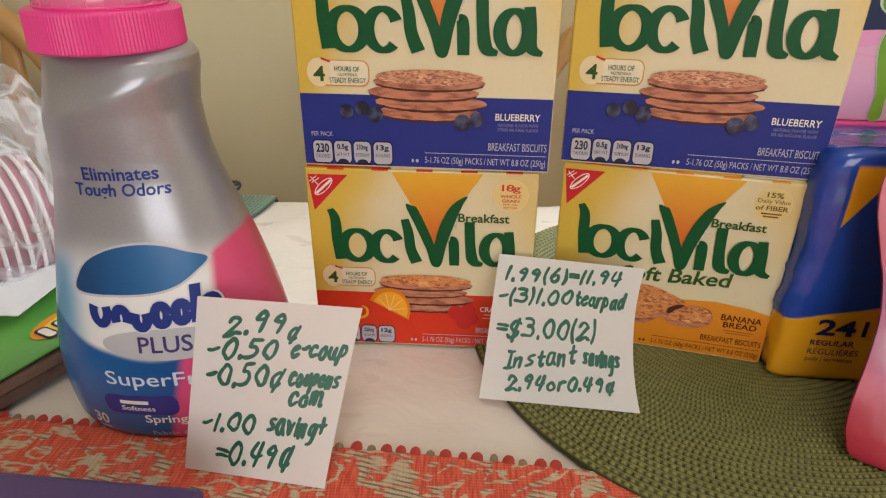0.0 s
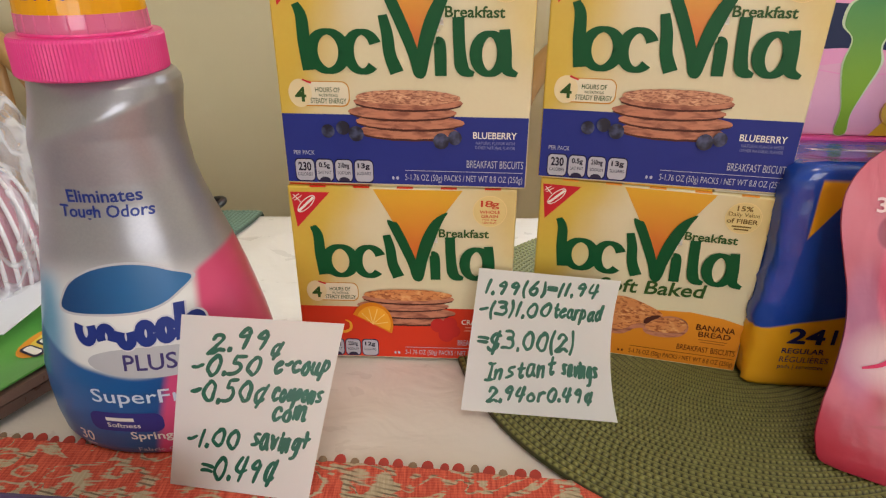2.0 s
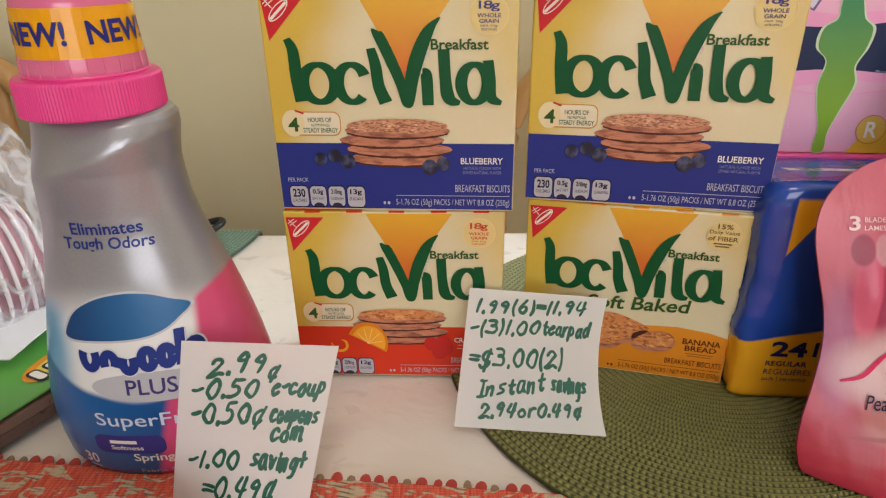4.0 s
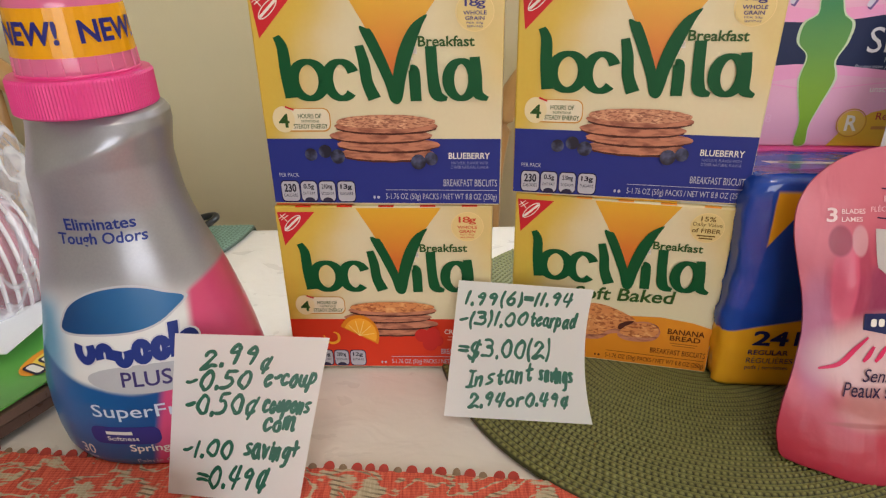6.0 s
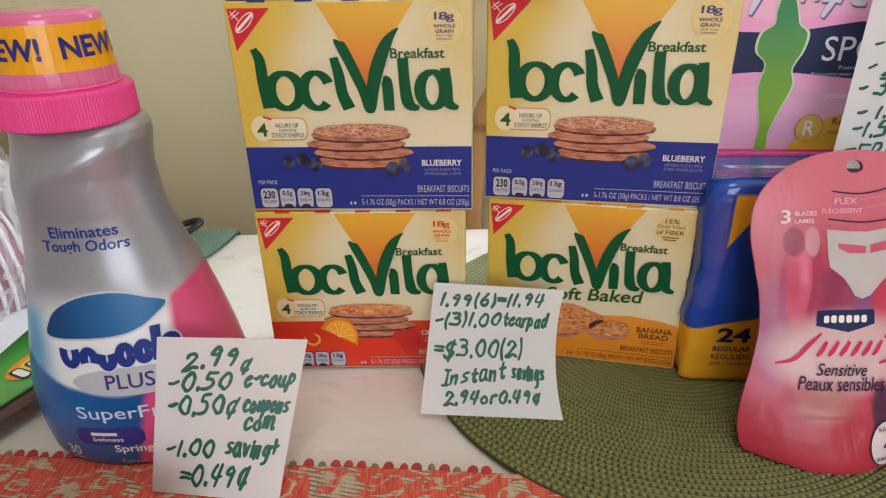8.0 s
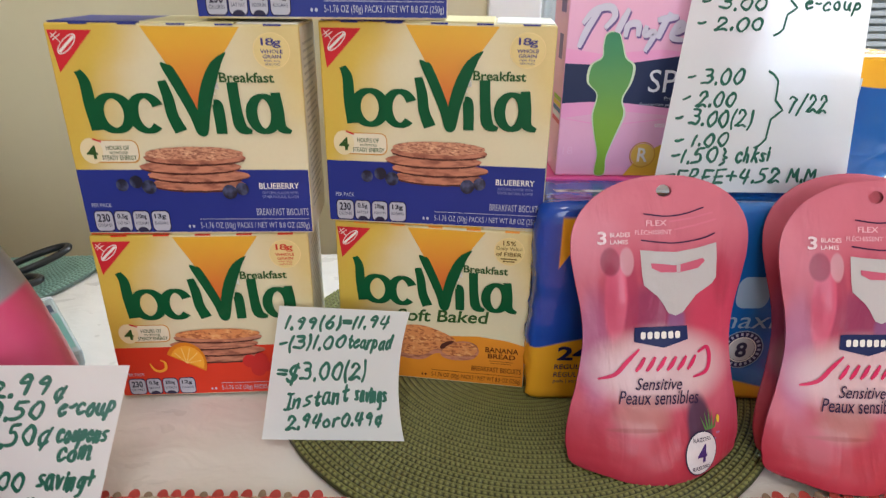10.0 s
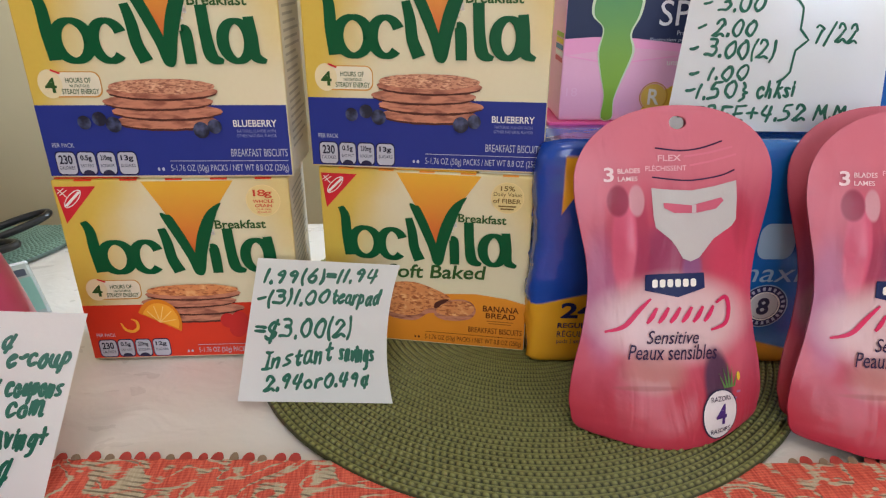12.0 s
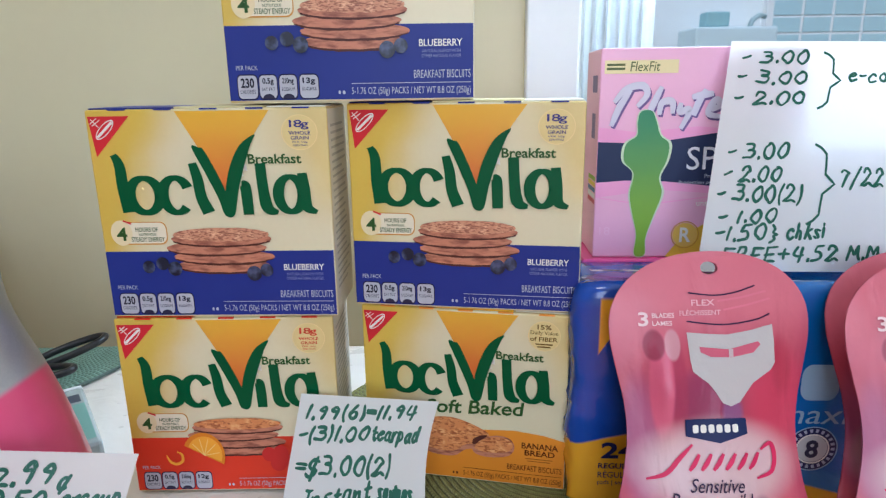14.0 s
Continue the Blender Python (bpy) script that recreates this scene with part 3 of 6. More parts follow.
def cookie(u, v, ru, rv, seed, rough=0.035, n=56):
    """An oval with a crumbly rim."""
    out = []
    for k in range(n):
        a = 2 * math.pi * k / n
        r = 1 + rough * noise.noise(Vector((math.cos(a) * 5, math.sin(a) * 5, seed))) + rough * 0.6 * noise.noise(Vector((math.cos(a) * 14, math.sin(a) * 14, seed)))
        out.append((u + ru * r * math.cos(a), v + rv * (1 + (r - 1) * 2.2) * math.sin(a)))
    return out


def brush(pts, ws, n=6):
    """A rounded band through points whose width glides along."""
    line = smooth([(u, v, w) for (u, v), w in zip(pts, ws)], n)
    return stroke([(u, v) for u, v, w in line], [w for u, v, w in line])


def biscuit_carton(m, W, H, D, flavour, label, keep):
    """A printed card carton; art is laid out in shares of the front, keep is the ratio that the layout was seen in."""
    t = thing("biscuit_carton", m, label, "carton", "stacked biscuit cartons")
    fl = FLAVOUR[flavour]

    def put(u, v, lift=0.0002):
        vv = v / (keep - (keep - 1) * v)
        return Vector((u * W, -lift, (1 - vv) * H))

    bm = box(0, W, 0, D, 0, H, 0.0012, 2)
    for v in bm.verts:  # card bulges a little
        mid = (1 - abs(2 * v.co.x / W - 1)) * (1 - abs(2 * v.co.z / H - 1))
        v.co.y += 0.001 * mid
    part("carton_body", bm, carton_print.m, t, "glossy cream printed card")
    # printed fields
    part("orange_funnel", flat([[(0.375, 0.012), (0.765, 0.012), (0.66, 0.20), (0.60, 0.34), (0.565, 0.46), (0.55, 0.46), (0.50, 0.30), (0.44, 0.16)]], put, 0.0002), funnel_mat, t)
    if fl["band"] == "straight":
        low = [(0.004, 0.706), (0.996, 0.706), (0.996, 0.992), (0.004, 0.992)]
    else:
        low = [(0.004, 0.80), (0.2, 0.79), (0.40, 0.76), (0.60, 0.712), (0.75, 0.70), (0.90, 0.715), (0.996, 0.74), (0.996, 0.992), (0.004, 0.992)]
    part("flavour_band", flat([low], put, 0.0002), fl["low"], t)
    # corner mark
    part("corner_mark", flat([[(0.012, 0.035), (0.185, 0.035), (0.03, 0.245)]], put, 0.0003), red_mark, t, "red corner triangle")
    part("mark_oval", flat([[(u, v) for u, v in [(0.078 + 0.055 * math.cos(a) * 0.72 + 0.016 * math.sin(a) * 0.7, 0.105 - 0.055 * math.cos(a) * 0.85 + 0.022 * math.sin(a)) for a in [2 * math.pi * k / 28 for k in range(28)]]]], put, 0.0004), white_ink, t)
    part("mark_oval_inner", flat([[(u, v) for u, v in [(0.078 + 0.049 * math.cos(a) * 0.72 + 0.013 * math.sin(a) * 0.7, 0.105 - 0.049 * math.cos(a) * 0.85 + 0.018 * math.sin(a)) for a in [2 * math.pi * k / 28 for k in range(28)]]]], put, 0.0005), red_mark, t)
    part("mark_bar", flat(stroke([(0.045, 0.145), (0.112, 0.066)], 0.012), put, 0.0006), white_ink, t)
    part("mark_cross", flat(stroke([(0.025, 0.05), (0.055, 0.095)], 0.004) + stroke([(0.028, 0.085), (0.062, 0.055)], 0.004) + stroke([(0.02, 0.075), (0.05, 0.045)], 0.004), put, 0.0005), white_ink, t)
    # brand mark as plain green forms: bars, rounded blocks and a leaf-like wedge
    V = 0.0005
    part("logo_shape", flat(brush([(0.098, 0.235), (0.118, 0.29), (0.122, 0.40), (0.135, 0.52)], [0.03, 0.045, 0.05, 0.055]), put, V + 0.00000), green, t)
    part("logo_shape", flat(hoop(0.212, 0.438, 0.064, 0.084), put, V + 0.00008), green, t)
    part("logo_shape", flat(hoop(0.345, 0.438, 0.056, 0.084, 45, 335), put, V + 0.00016), green, t)
    part("logo_shape", flat(brush([(0.427, 0.28), (0.443, 0.36), (0.452, 0.45), (0.478, 0.525)], [0.035, 0.045, 0.048, 0.055]), put, V + 0.00024), green, t)
    part("logo_leaf", flat([smooth([(0.432, 0.198), (0.462, 0.202), (0.487, 0.225), (0.557, 0.42), (0.575, 0.535), (0.545, 0.535), (0.522, 0.45), (0.475, 0.32)], 4, True)], put, V + 0.00032), green, t)
    part("logo_leaf", flat([smooth([(0.553, 0.535), (0.556, 0.43), (0.585, 0.30), (0.635, 0.19), (0.70, 0.138), (0.68, 0.19), (0.645, 0.30), (0.612, 0.42), (0.588, 0.535)], 4, True)], put, V + 0.00040), green, t)
    part("logo_shape", flat(brush([(0.628, 0.385), (0.643, 0.40), (0.648, 0.535)], [0.02, 0.045, 0.045]), put, V + 0.00048), green, t)
    part("logo_shape", flat(brush([(0.712, 0.285), (0.718, 0.42), (0.732, 0.505), (0.775, 0.525)], [0.045, 0.046, 0.05, 0.02]), put, V + 0.00056), green, t)
    part("logo_shape", flat(hoop(0.832, 0.438, 0.052, 0.084), put, V + 0.00064), green, t)
    part("logo_shape", flat(brush([(0.885, 0.335), (0.892, 0.42), (0.898, 0.50), (0.94, 0.525)], [0.04, 0.046, 0.046, 0.02]), put, V + 0.00072), green, t)
    spark = [(0.625 + (0.034 if k % 2 == 0 else 0.007) * math.cos(math.pi * k / 8 + 0.3), 0.31 + (0.042 if k % 2 == 0 else 0.009) * math.sin(math.pi * k / 8 + 0.3)) for k in range(16)]
    part("spark", flat([spark], put, 0.0007), white_ink, t)
    part("lettering", words("Breakfast", 0.662, 0.238, 0.885, 0.288, put, 0.0006, 0.02), green_dark, t)
    # round claim badge
    part("badge_ring", flat(ring(0.885, 0.13, 0.075, 0.092, 0.05), put, 0.0004), ink("badge_ring", (236, 212, 150)), t)
    part("badge", flat([oval(0.885, 0.13, 0.07, 0.087)], put, 0.0003), ink("badge_fill", (226, 204, 140)), t)
    acc = ink("accent_" + flavour, fl["accent"])
    if flavour == "banana":
        part("lettering", words("15%", 0.853, 0.06, 0.917, 0.09, put, 0.0006, 0.015), acc, t)
        part("lettering", words("Daily Value", 0.822, 0.098, 0.948, 0.128, put, 0.0006), acc, t)
        part("lettering", words("of FIBER", 0.82, 0.135, 0.947, 0.162, put, 0.0006, 0.015), acc, t)
        part("print_bar", flat([rect(0.845, 0.176, 0.925, 0.184), rect(0.855, 0.192, 0.915, 0.20)], put, 0.0005), acc, t)
    else:
        part("lettering", words("18g", 0.845, 0.066, 0.925, 0.116, put, 0.0006, 0.012, 0.0, 0.0, 0.82), acc, t)
        part("lettering", words("WHOLE", 0.84, 0.124, 0.93, 0.143, put, 0.0006, 0.015), acc, t)
        part("lettering", words("GRAIN", 0.848, 0.15, 0.922, 0.168, put, 0.0006, 0.015), acc, t)
        part("lettering", words("PER 50g", 0.853, 0.176, 0.917, 0.187, put, 0.0005), acc, t)
        part("lettering", words("SERVING", 0.855, 0.192, 0.915, 0.202, put, 0.0005), acc, t)
    if flavour != "banana":
        part("claim_edge", flat([pill(0.052, 0.566, 0.286, 0.674, 0.03, 0.035)], put, 0.0003), ink("claim_edge", (206, 146, 60)), t)
        part("claim_panel", flat([pill(0.056, 0.57, 0.282, 0.668, 0.028, 0.033)], put, 0.0004), ink("claim", (232, 222, 196)), t)
        part("claim_clock", flat([oval(0.088, 0.618, 0.047, 0.06)], put, 0.00045), ink("claim_clock", (230, 214, 170)), t)
        part("clock_hand", flat(stroke([(0.10, 0.56), (0.135, 0.575)], 0.008), put, 0.0006), red_mark, t)
        part("lettering", words("4", 0.066, 0.592, 0.112, 0.655, put, 0.0006, 0.02), green_dark, t)
        part("lettering", words("HOURS OF", 0.15, 0.592, 0.248, 0.613, put, 0.0006, 0.01), green_dark, t)
        part("lettering", words("NUTRITIOUS", 0.163, 0.62, 0.238, 0.632, put, 0.0006, 0.01), green_dark, t)
        part("lettering", words("STEADY ENERGY", 0.128, 0.638, 0.272, 0.66, put, 0.0006, 0.01), green_dark, t)
        # stack of four biscuits, printed
        for k, (cu, cvv, ru) in enumerate(((0.517, 0.772, 0.203), (0.524, 0.731, 0.219), (0.493, 0.690, 0.217), (0.518, 0.648, 0.217))):
            part("biscuit_gap", flat([cookie(cu, cvv + 0.009, ru * 0.97, 0.031, k + 20, 0.05)], put, 0.0004 + k * 0.0002), biscuit_gap, t)
            part("biscuit_side", flat([cookie(cu, cvv, ru, 0.031, k, 0.03)], put, 0.0005 + k * 0.0002), biscuit_edge.m, t)
        part("biscuit_top", flat([cookie(0.518, 0.628, 0.208, 0.032, 9.1, 0.03)], put, 0.0012), biscuit.m if flavour == "blueberry" else biscuit_warm.m, t)
    if flavour == "blueberry":
        for kb, (cu, cvv, r) in enumerate(((0.190, 0.775, 0.027), (0.252, 0.760, 0.028), (0.305, 0.783, 0.031), (0.705, 0.792, 0.028), (0.650, 0.806, 0.032))):
            part("printed_berry", flat([oval(cu, cvv, r, r * 1.05)], put, 0.0014 + kb * 0.0001), berry.m, t)
        part("lettering", words("BLUEBERRY", 0.778, 0.767, 0.952, 0.795, put, 0.0006, 0.012), white_ink, t)
    if flavour == "cranberry":
        part("orange_rind", flat([oval(0.345, 0.80, 0.10, 0.125, 20, 205, 385)], put, 0.0014), ink("rind", (222, 132, 30)), t)
        part("orange_slice", flat([oval(0.35, 0.795, 0.083, 0.10, 20, 205, 385)], put, 0.0016), orange_flesh, t)
        part("orange_peel", flat(brush([(0.165, 0.80), (0.180, 0.835), (0.210, 0.848), (0.238, 0.830), (0.238, 0.795), (0.215, 0.780)], [0.006, 0.013, 0.015, 0.014, 0.012, 0.006]), put, 0.0014), orange_flesh, t)
        part("orange_segment", flat([loop for k in range(5) for loop in stroke([(0.347, 0.80), (0.35 + 0.072 * math.cos(radians(222 + k * 33)), 0.795 + 0.088 * math.sin(radians(222 + k * 33)))], 0.004)], put, 0.0018), ink("segment_pale", (246, 204, 120)), t)
        cran = ink("cranberry", (196, 44, 40))
        for kb, (cu, cvv, r) in enumerate(((0.66, 0.80, 0.036), (0.715, 0.79, 0.036), (0.70, 0.85, 0.038), (0.735, 0.83, 0.032))):
            part("printed_berry", flat([oval(cu, cvv, r, r * 1.1)], put, 0.0014 + kb * 0.0001), cran, t)
        part("lettering", words("CRANBERRY", 0.772, 0.767, 0.96, 0.795, put, 0.0006, 0.012), white_ink, t)
    if flavour != "banana":
        dim = ink("dim_" + flavour, (136, 140, 184) if flavour == "blueberry" else (238, 158, 134))
        if flavour == "blueberry":
            part("lettering", words("NATURAL FLAVOR WITH", 0.79, 0.806, 0.945, 0.819, put, 0.0005), dim, t)
            part("lettering", words("OTHER NATURAL FLAVOR", 0.787, 0.825, 0.948, 0.838, put, 0.0005), dim, t)
        else:
            part("print_bar", flat([rect(0.79, 0.809, 0.94, 0.815), rect(0.785, 0.828, 0.94, 0.834)], put, 0.0005), dim, t)
        part("lettering", words("PER PACK", 0.038, 0.86, 0.125, 0.878, put, 0.0005), pale_ink, t)
        facts = ("230", "0.5g", "210mg", "13g") if flavour == "blueberry" else ("230", "0.5g", "220mg", "12g")
        names = ("CALORIES", "SAT FAT", "SODIUM", "SUGARS")
        for k, (a, b) in enumerate(((0.04, 0.118), (0.127, 0.197), (0.208, 0.278), (0.29, 0.365))):
            part("fact_edge", flat([pill(a - 0.004, 0.893, b + 0.004, 0.990, 0.018, 0.023)], put, 0.0003), ink("fact_edge", (26, 26, 66)), t)
            part("fact_panel", flat([pill(a, 0.898, b, 0.985, 0.016, 0.02)], put, 0.0004), ink("fact", (186, 186, 196)), t)
            if 0 < k < 3:
                part("fact_foot", flat([oval((a + b) / 2, 0.985, (b - a) * 0.34, 0.017, 16, 180, 360)], put, 0.0006), dark_ink, t)
            part("lettering", words(facts[k], a + 0.012, 0.908, b - 0.012, 0.936 if k else 0.945, put, 0.0007, 0.028), ink("fact_print", (30, 28, 48)), t)
            part("lettering", words(names[k], a + 0.008, 0.944 if k else 0.952, b - 0.008, 0.957 if k else 0.966, put, 0.0007), dark_ink, t)
        line_ink, sub = pale_ink, 0.755
    else:
        part("lettering", words("Soft Baked", 0.315, 0.558, 0.80, 0.638, put, 0.0006, 0.018, 0.12, 0.025), green_dark, t)
        crumb = [(0.30, 0.70), (0.34, 0.665), (0.45, 0.655), (0.56, 0.69), (0.63, 0.735), (0.60, 0.79), (0.52, 0.80), (0.45, 0.845), (0.34, 0.84), (0.29, 0.80)]
        part("biscuit_side", flat([smooth([(u, v + 0.028) for u, v in crumb], 4, True)], put, 0.0006), biscuit_edge.m, t)
        part("printed_biscuit", flat([smooth(crumb, 4, True)], put, 0.0008), biscuit_warm.m, t)
        piece = [(0.55, 0.82), (0.60, 0.76), (0.67, 0.735), (0.735, 0.75), (0.755, 0.80), (0.72, 0.845), (0.63, 0.86), (0.57, 0.85)]
        part("biscuit_side", flat([smooth(piece, 4, True)], put, 0.00085), biscuit_edge.m, t)
        part("printed_biscuit", flat([smooth([(0.655 + (u - 0.655) * 0.92, 0.79 + (v - 0.80) * 0.72) for u, v in piece], 4, True)], put, 0.0010), biscuit_warm.m, t)
        part("biscuit_core", flat([smooth([(0.555, 0.762), (0.592, 0.742), (0.622, 0.738), (0.606, 0.756), (0.584, 0.772), (0.566, 0.792), (0.548, 0.790)], 4, True)], put, 0.0012), biscuit_gap, t)
        part("lettering", words("BANANA", 0.79, 0.76, 0.965, 0.793, put, 0.0006, 0.015), ink("brown_print", (98, 52, 24)), t)
        part("lettering", words("BREAD", 0.805, 0.80, 0.95, 0.83, put, 0.0006, 0.015), ink("brown_print", (98, 52, 24)), t)
        part("print_bar", flat([rect(0.81, 0.845, 0.94, 0.849), rect(0.82, 0.858, 0.93, 0.862)], put, 0.0005), ink("dim_brown", (160, 98, 40)), t)
        line_ink, sub = ink("brown_print", (98, 52, 24)), 0.72
    part("lettering", words("BREAKFAST BISCUITS", sub, 0.885, 0.985, 0.916, put, 0.0006), line_ink, t)
    part("print_line", flat([rect(0.50, 0.932, 0.985, 0.9345)], put, 0.0005), line_ink, t)
    part("lettering", words("5-1.76 OZ (50g) PACKS / NET WT 8.8 OZ (250g)", 0.50, 0.948, 0.985, 0.982, put, 0.0006), line_ink, t)
    part("print_mark", flat([oval(0.468, 0.966, 0.006, 0.007), oval(0.450, 0.966, 0.005, 0.007)], put, 0.0005), line_ink, t)

    # side panel with small print, and the top flaps
    def side(u, v, lift=0.0002):
        return Vector((W + lift, u * D, (1 - v) * H))

    part("side_panel", flat([rect(0.03, 0.01, 0.97, 0.99)], side, 0.0002), card_side, t, "off-white side with small grey print")
    rnd = random.Random(5)
    bars = [rect(0.12, 0.08 + k * 0.034, 0.12 + rnd.uniform(0.5, 0.76), 0.092 + k * 0.034) for k in range(24)]
    part("small_print", flat(bars, side, 0.0004), ink("grey_print", (178, 175, 166)), t)
    for k in range(5):
        part("edge_slot", box(W * (0.10 + 0.19 * k), W * (0.17 + 0.19 * k), -0.0004, 0.0012, H - 0.0006, H + 0.0003), fl["low"], t)
    part("top_flap", box(0.001, W * 0.36, 0.003, D - 0.002, H, H + 0.0009, 0.0003, 1), fl["low"], t)
    part("top_flap", box(W * 0.37, W * 0.74, 0.0015, D - 0.002, H, H + 0.0012, 0.0003, 1), yellow_top if flavour != "banana" else funnel_mat, t)
    part("top_flap", box(W * 0.75, W - 0.001, 0.003, D - 0.002, H, H + 0.0009, 0.0003, 1), card_side, t)
    return t


biscuit_carton(pose(-0.0005, 0.0010, 0.0003, 0, 0, -1.8), 0.1440, 0.1290, 0.060, "cranberry", "yellow and red card biscuit carton standing on the white tablecloth", 1.158)
biscuit_carton(pose(0.1605, 0.0160, 0.0035, 0, 0, -14.0), 0.1405, 0.1270, 0.060, "banana", "yellow and orange card biscuit carton standing on the green mat", 1.158)
biscuit_carton(pose(0.0005, 0.0020, 0.1307, 0, 0, -3.4), 0.1475, 0.1325, 0.060, "blueberry", "yellow and blue card biscuit carton stacked on a red one", 1.197)
biscuit_carton(pose(0.1575, 0.0125, 0.1320, 0, 0, -11.5), 0.1475, 0.1325, 0.060, "blueberry", "yellow and blue card biscuit carton stacked on an orange one", 1.197)
biscuit_carton(pose(0.0890, 0.0012, 0.2660, 0, 0, -0.8), 0.1480, 0.1325, 0.060, "blueberry", "yellow and blue card biscuit carton on top of the stack", 1.197)


# ---------- fabric softener bottle ----------
BX, BY = -0.0757, -0.050
PROFILE = [  # height, half width, half depth, drift sideways
    (0.0002, 0.0590, 0.0455, 0.0037), (0.0015, 0.0620, 0.0480, 0.0037), (0.0060, 0.0650, 0.0496, 0.0037), (0.0180, 0.0668, 0.0504, 0.0037),
    (0.0320, 0.0674, 0.0505, 0.0037), (0.0480, 0.0666, 0.0500, 0.0037), (0.0660, 0.0632, 0.0474, 0.0037), (0.0820, 0.0595, 0.0446, 0.0037),
    (0.0960, 0.0560, 0.0420, 0.0034), (0.1090, 0.0527, 0.0395, 0.0027), (0.1220, 0.0490, 0.0368, 0.0019), (0.1340, 0.0453, 0.0340, 0.0011),
    (0.1460, 0.0422, 0.0316, 0.0002), (0.1570, 0.0400, 0.0311, -0.0006), (0.1680, 0.0387, 0.0318, -0.0008), (0.1800, 0.0377, 0.0328, -0.0008),
    (0.1890, 0.0375, 0.0341, 0.0004), (0.1980, 0.0379, 0.0354, 0.0016), (0.2036, 0.0378, 0.0356, 0.0014), (0.2064, 0.0364, 0.0348, 0.0008), (0.2086, 0.0340, 0.0336, 0.0000)]


def bottle_at(z):
    for (z0, a0, b0, c0), (z1, a1, b1, c1) in zip(PROFILE, PROFILE[1:]):
        if z <= z1:
            k = max(0.0, min(1.0, (z - z0) / (z1 - z0)))
            return a0 + (a1 - a0) * k, b0 + (b1 - b0) * k, c0 + (c1 - c0) * k
    return PROFILE[-1][1:]


bottle = thing("fabric_softener_bottle", pose(BX, BY, 0.0012), "silver, blue and pink plastic fabric softener bottle with a pink cap", "bottle")
skin = Mat("bottle_skin", 0.30, 0.0, 0.25)
bx, bz = skin.x, skin.z
wob = (skin.noise(22, 2) - 0.5) * 0.006
ex, ez = (bx - 0.004) / 0.062, (bz - 0.080) / 0.047
glow = (ex * ex + ez * ez).pow(0.5)                       # pale oval behind the brand mark
silver = skin.mix((0.29, 0.295, 0.33), (0.39, 0.395, 0.44), skin.noise(700, 2) * 0.5 + skin.noise(12) * 0.5)
blue = skin.mix((0.008, 0.080, 0.27), (0.020, 0.150, 0.40), (bx * -1.0 + wob).step(-0.03, 0.06))
pink = skin.mix((0.62, 0.05, 0.17), (0.74, 0.10, 0.24), skin.noise(30))
sky_blue = (0.14, 0.40, 0.62)
low = (bz + (bx * bx) * -6.0 + bx * 0.10 + wob).step(0.0585, 0.0535)
split = (bx + (bz - 0.03) * -0.25).step(0.016, 0.022)
left_blue = (bx * -1.0 + wob).step(0.020, 0.038) * (bz - bx * 0.2).step(0.124, 0.106)
right_pink = (bx + wob * 0.6).step(0.0405, 0.0455) * (bz + bx * -0.6).step(0.0865, 0.0815)
edge_pink = (bx * -1.0 - 0.0).step(0.0685, 0.0695) * bz.step(0.075, 0.06)
c = skin.mix(silver, (0.80, 0.80, 0.80), glow.step(1.10, 0.82) * bz.step(0.125, 0.095))
c = skin.mix(c, sky_blue, left_blue)
c = skin.mix(c, pink, right_pink)
c = skin.mix(c, skin.mix(blue, pink, split), low)
c = skin.mix(c, (0.62, 0.06, 0.12), edge_pink)
skin.color(c)
metal = (bz + (skin.noise(15) - 0.5) * 0.01).step(0.10, 0.135) * 0.40
skin.nt.links.new(metal.s, skin.b.inputs["Metallic"])
skin.bump(skin.noise(40, 2), 0.002, 0.12)
SEG = 96
bv, bf = [], []
fine_z = []
for (z0, *_), (z1, *_r) in zip(PROFILE, PROFILE[1:]):
    fine_z += [z0 + (z1 - z0) * k / 6 for k in range(6)]
fine_z.append(PROFILE[-1][0])
for z in fine_z:
    a, b, drift = bottle_at(z)
    # the shoulder is cut slantwise: higher towards the handle side
    for k in range(SEG):
        w = 2 * math.pi * k / SEG
        cw, sw = math.cos(w), math.sin(w)
        e = 0.94
        x = a * math.copysign(abs(cw) ** e, cw)
        y = b * math.copysign(abs(sw) ** e, sw)
        over = z - 0.1865 - x * 0.34
        dent = 0.62 * 0.5 * (over + math.sqrt(over * over + 0.0014 ** 2)) * max(0.0, -sw) ** 0.7
        bv.append((x + drift, y + dent, z))
nz = len(fine_z)
for i in range(nz - 1):
    for k in range(SEG):
        bf.append((i * SEG + k, i * SEG + (k + 1) % SEG, (i + 1) * SEG + (k + 1) % SEG, (i + 1) * SEG + k))
bf.append(tuple(range(SEG))[::-1])
bf.append(tuple((nz - 1) * SEG + k for k in range(SEG)))
part("bottle_body", (bv, bf), skin.m, bottle, "pearly silver plastic fading to blue and pink", smooth=True)

pink_cap = paint("pink_cap_plastic", (0.82, 0.060, 0.29), 0.33, 0.05, 40)
clear_pink = Mat("clear_pink_plastic", 0.14, 0.0, 0.4).color((0.90, 0.20, 0.42)).set(Transmission_Weight=0.25)
band = paint("cap_band", lin(236, 166, 20), 0.22, 0.08, 40)
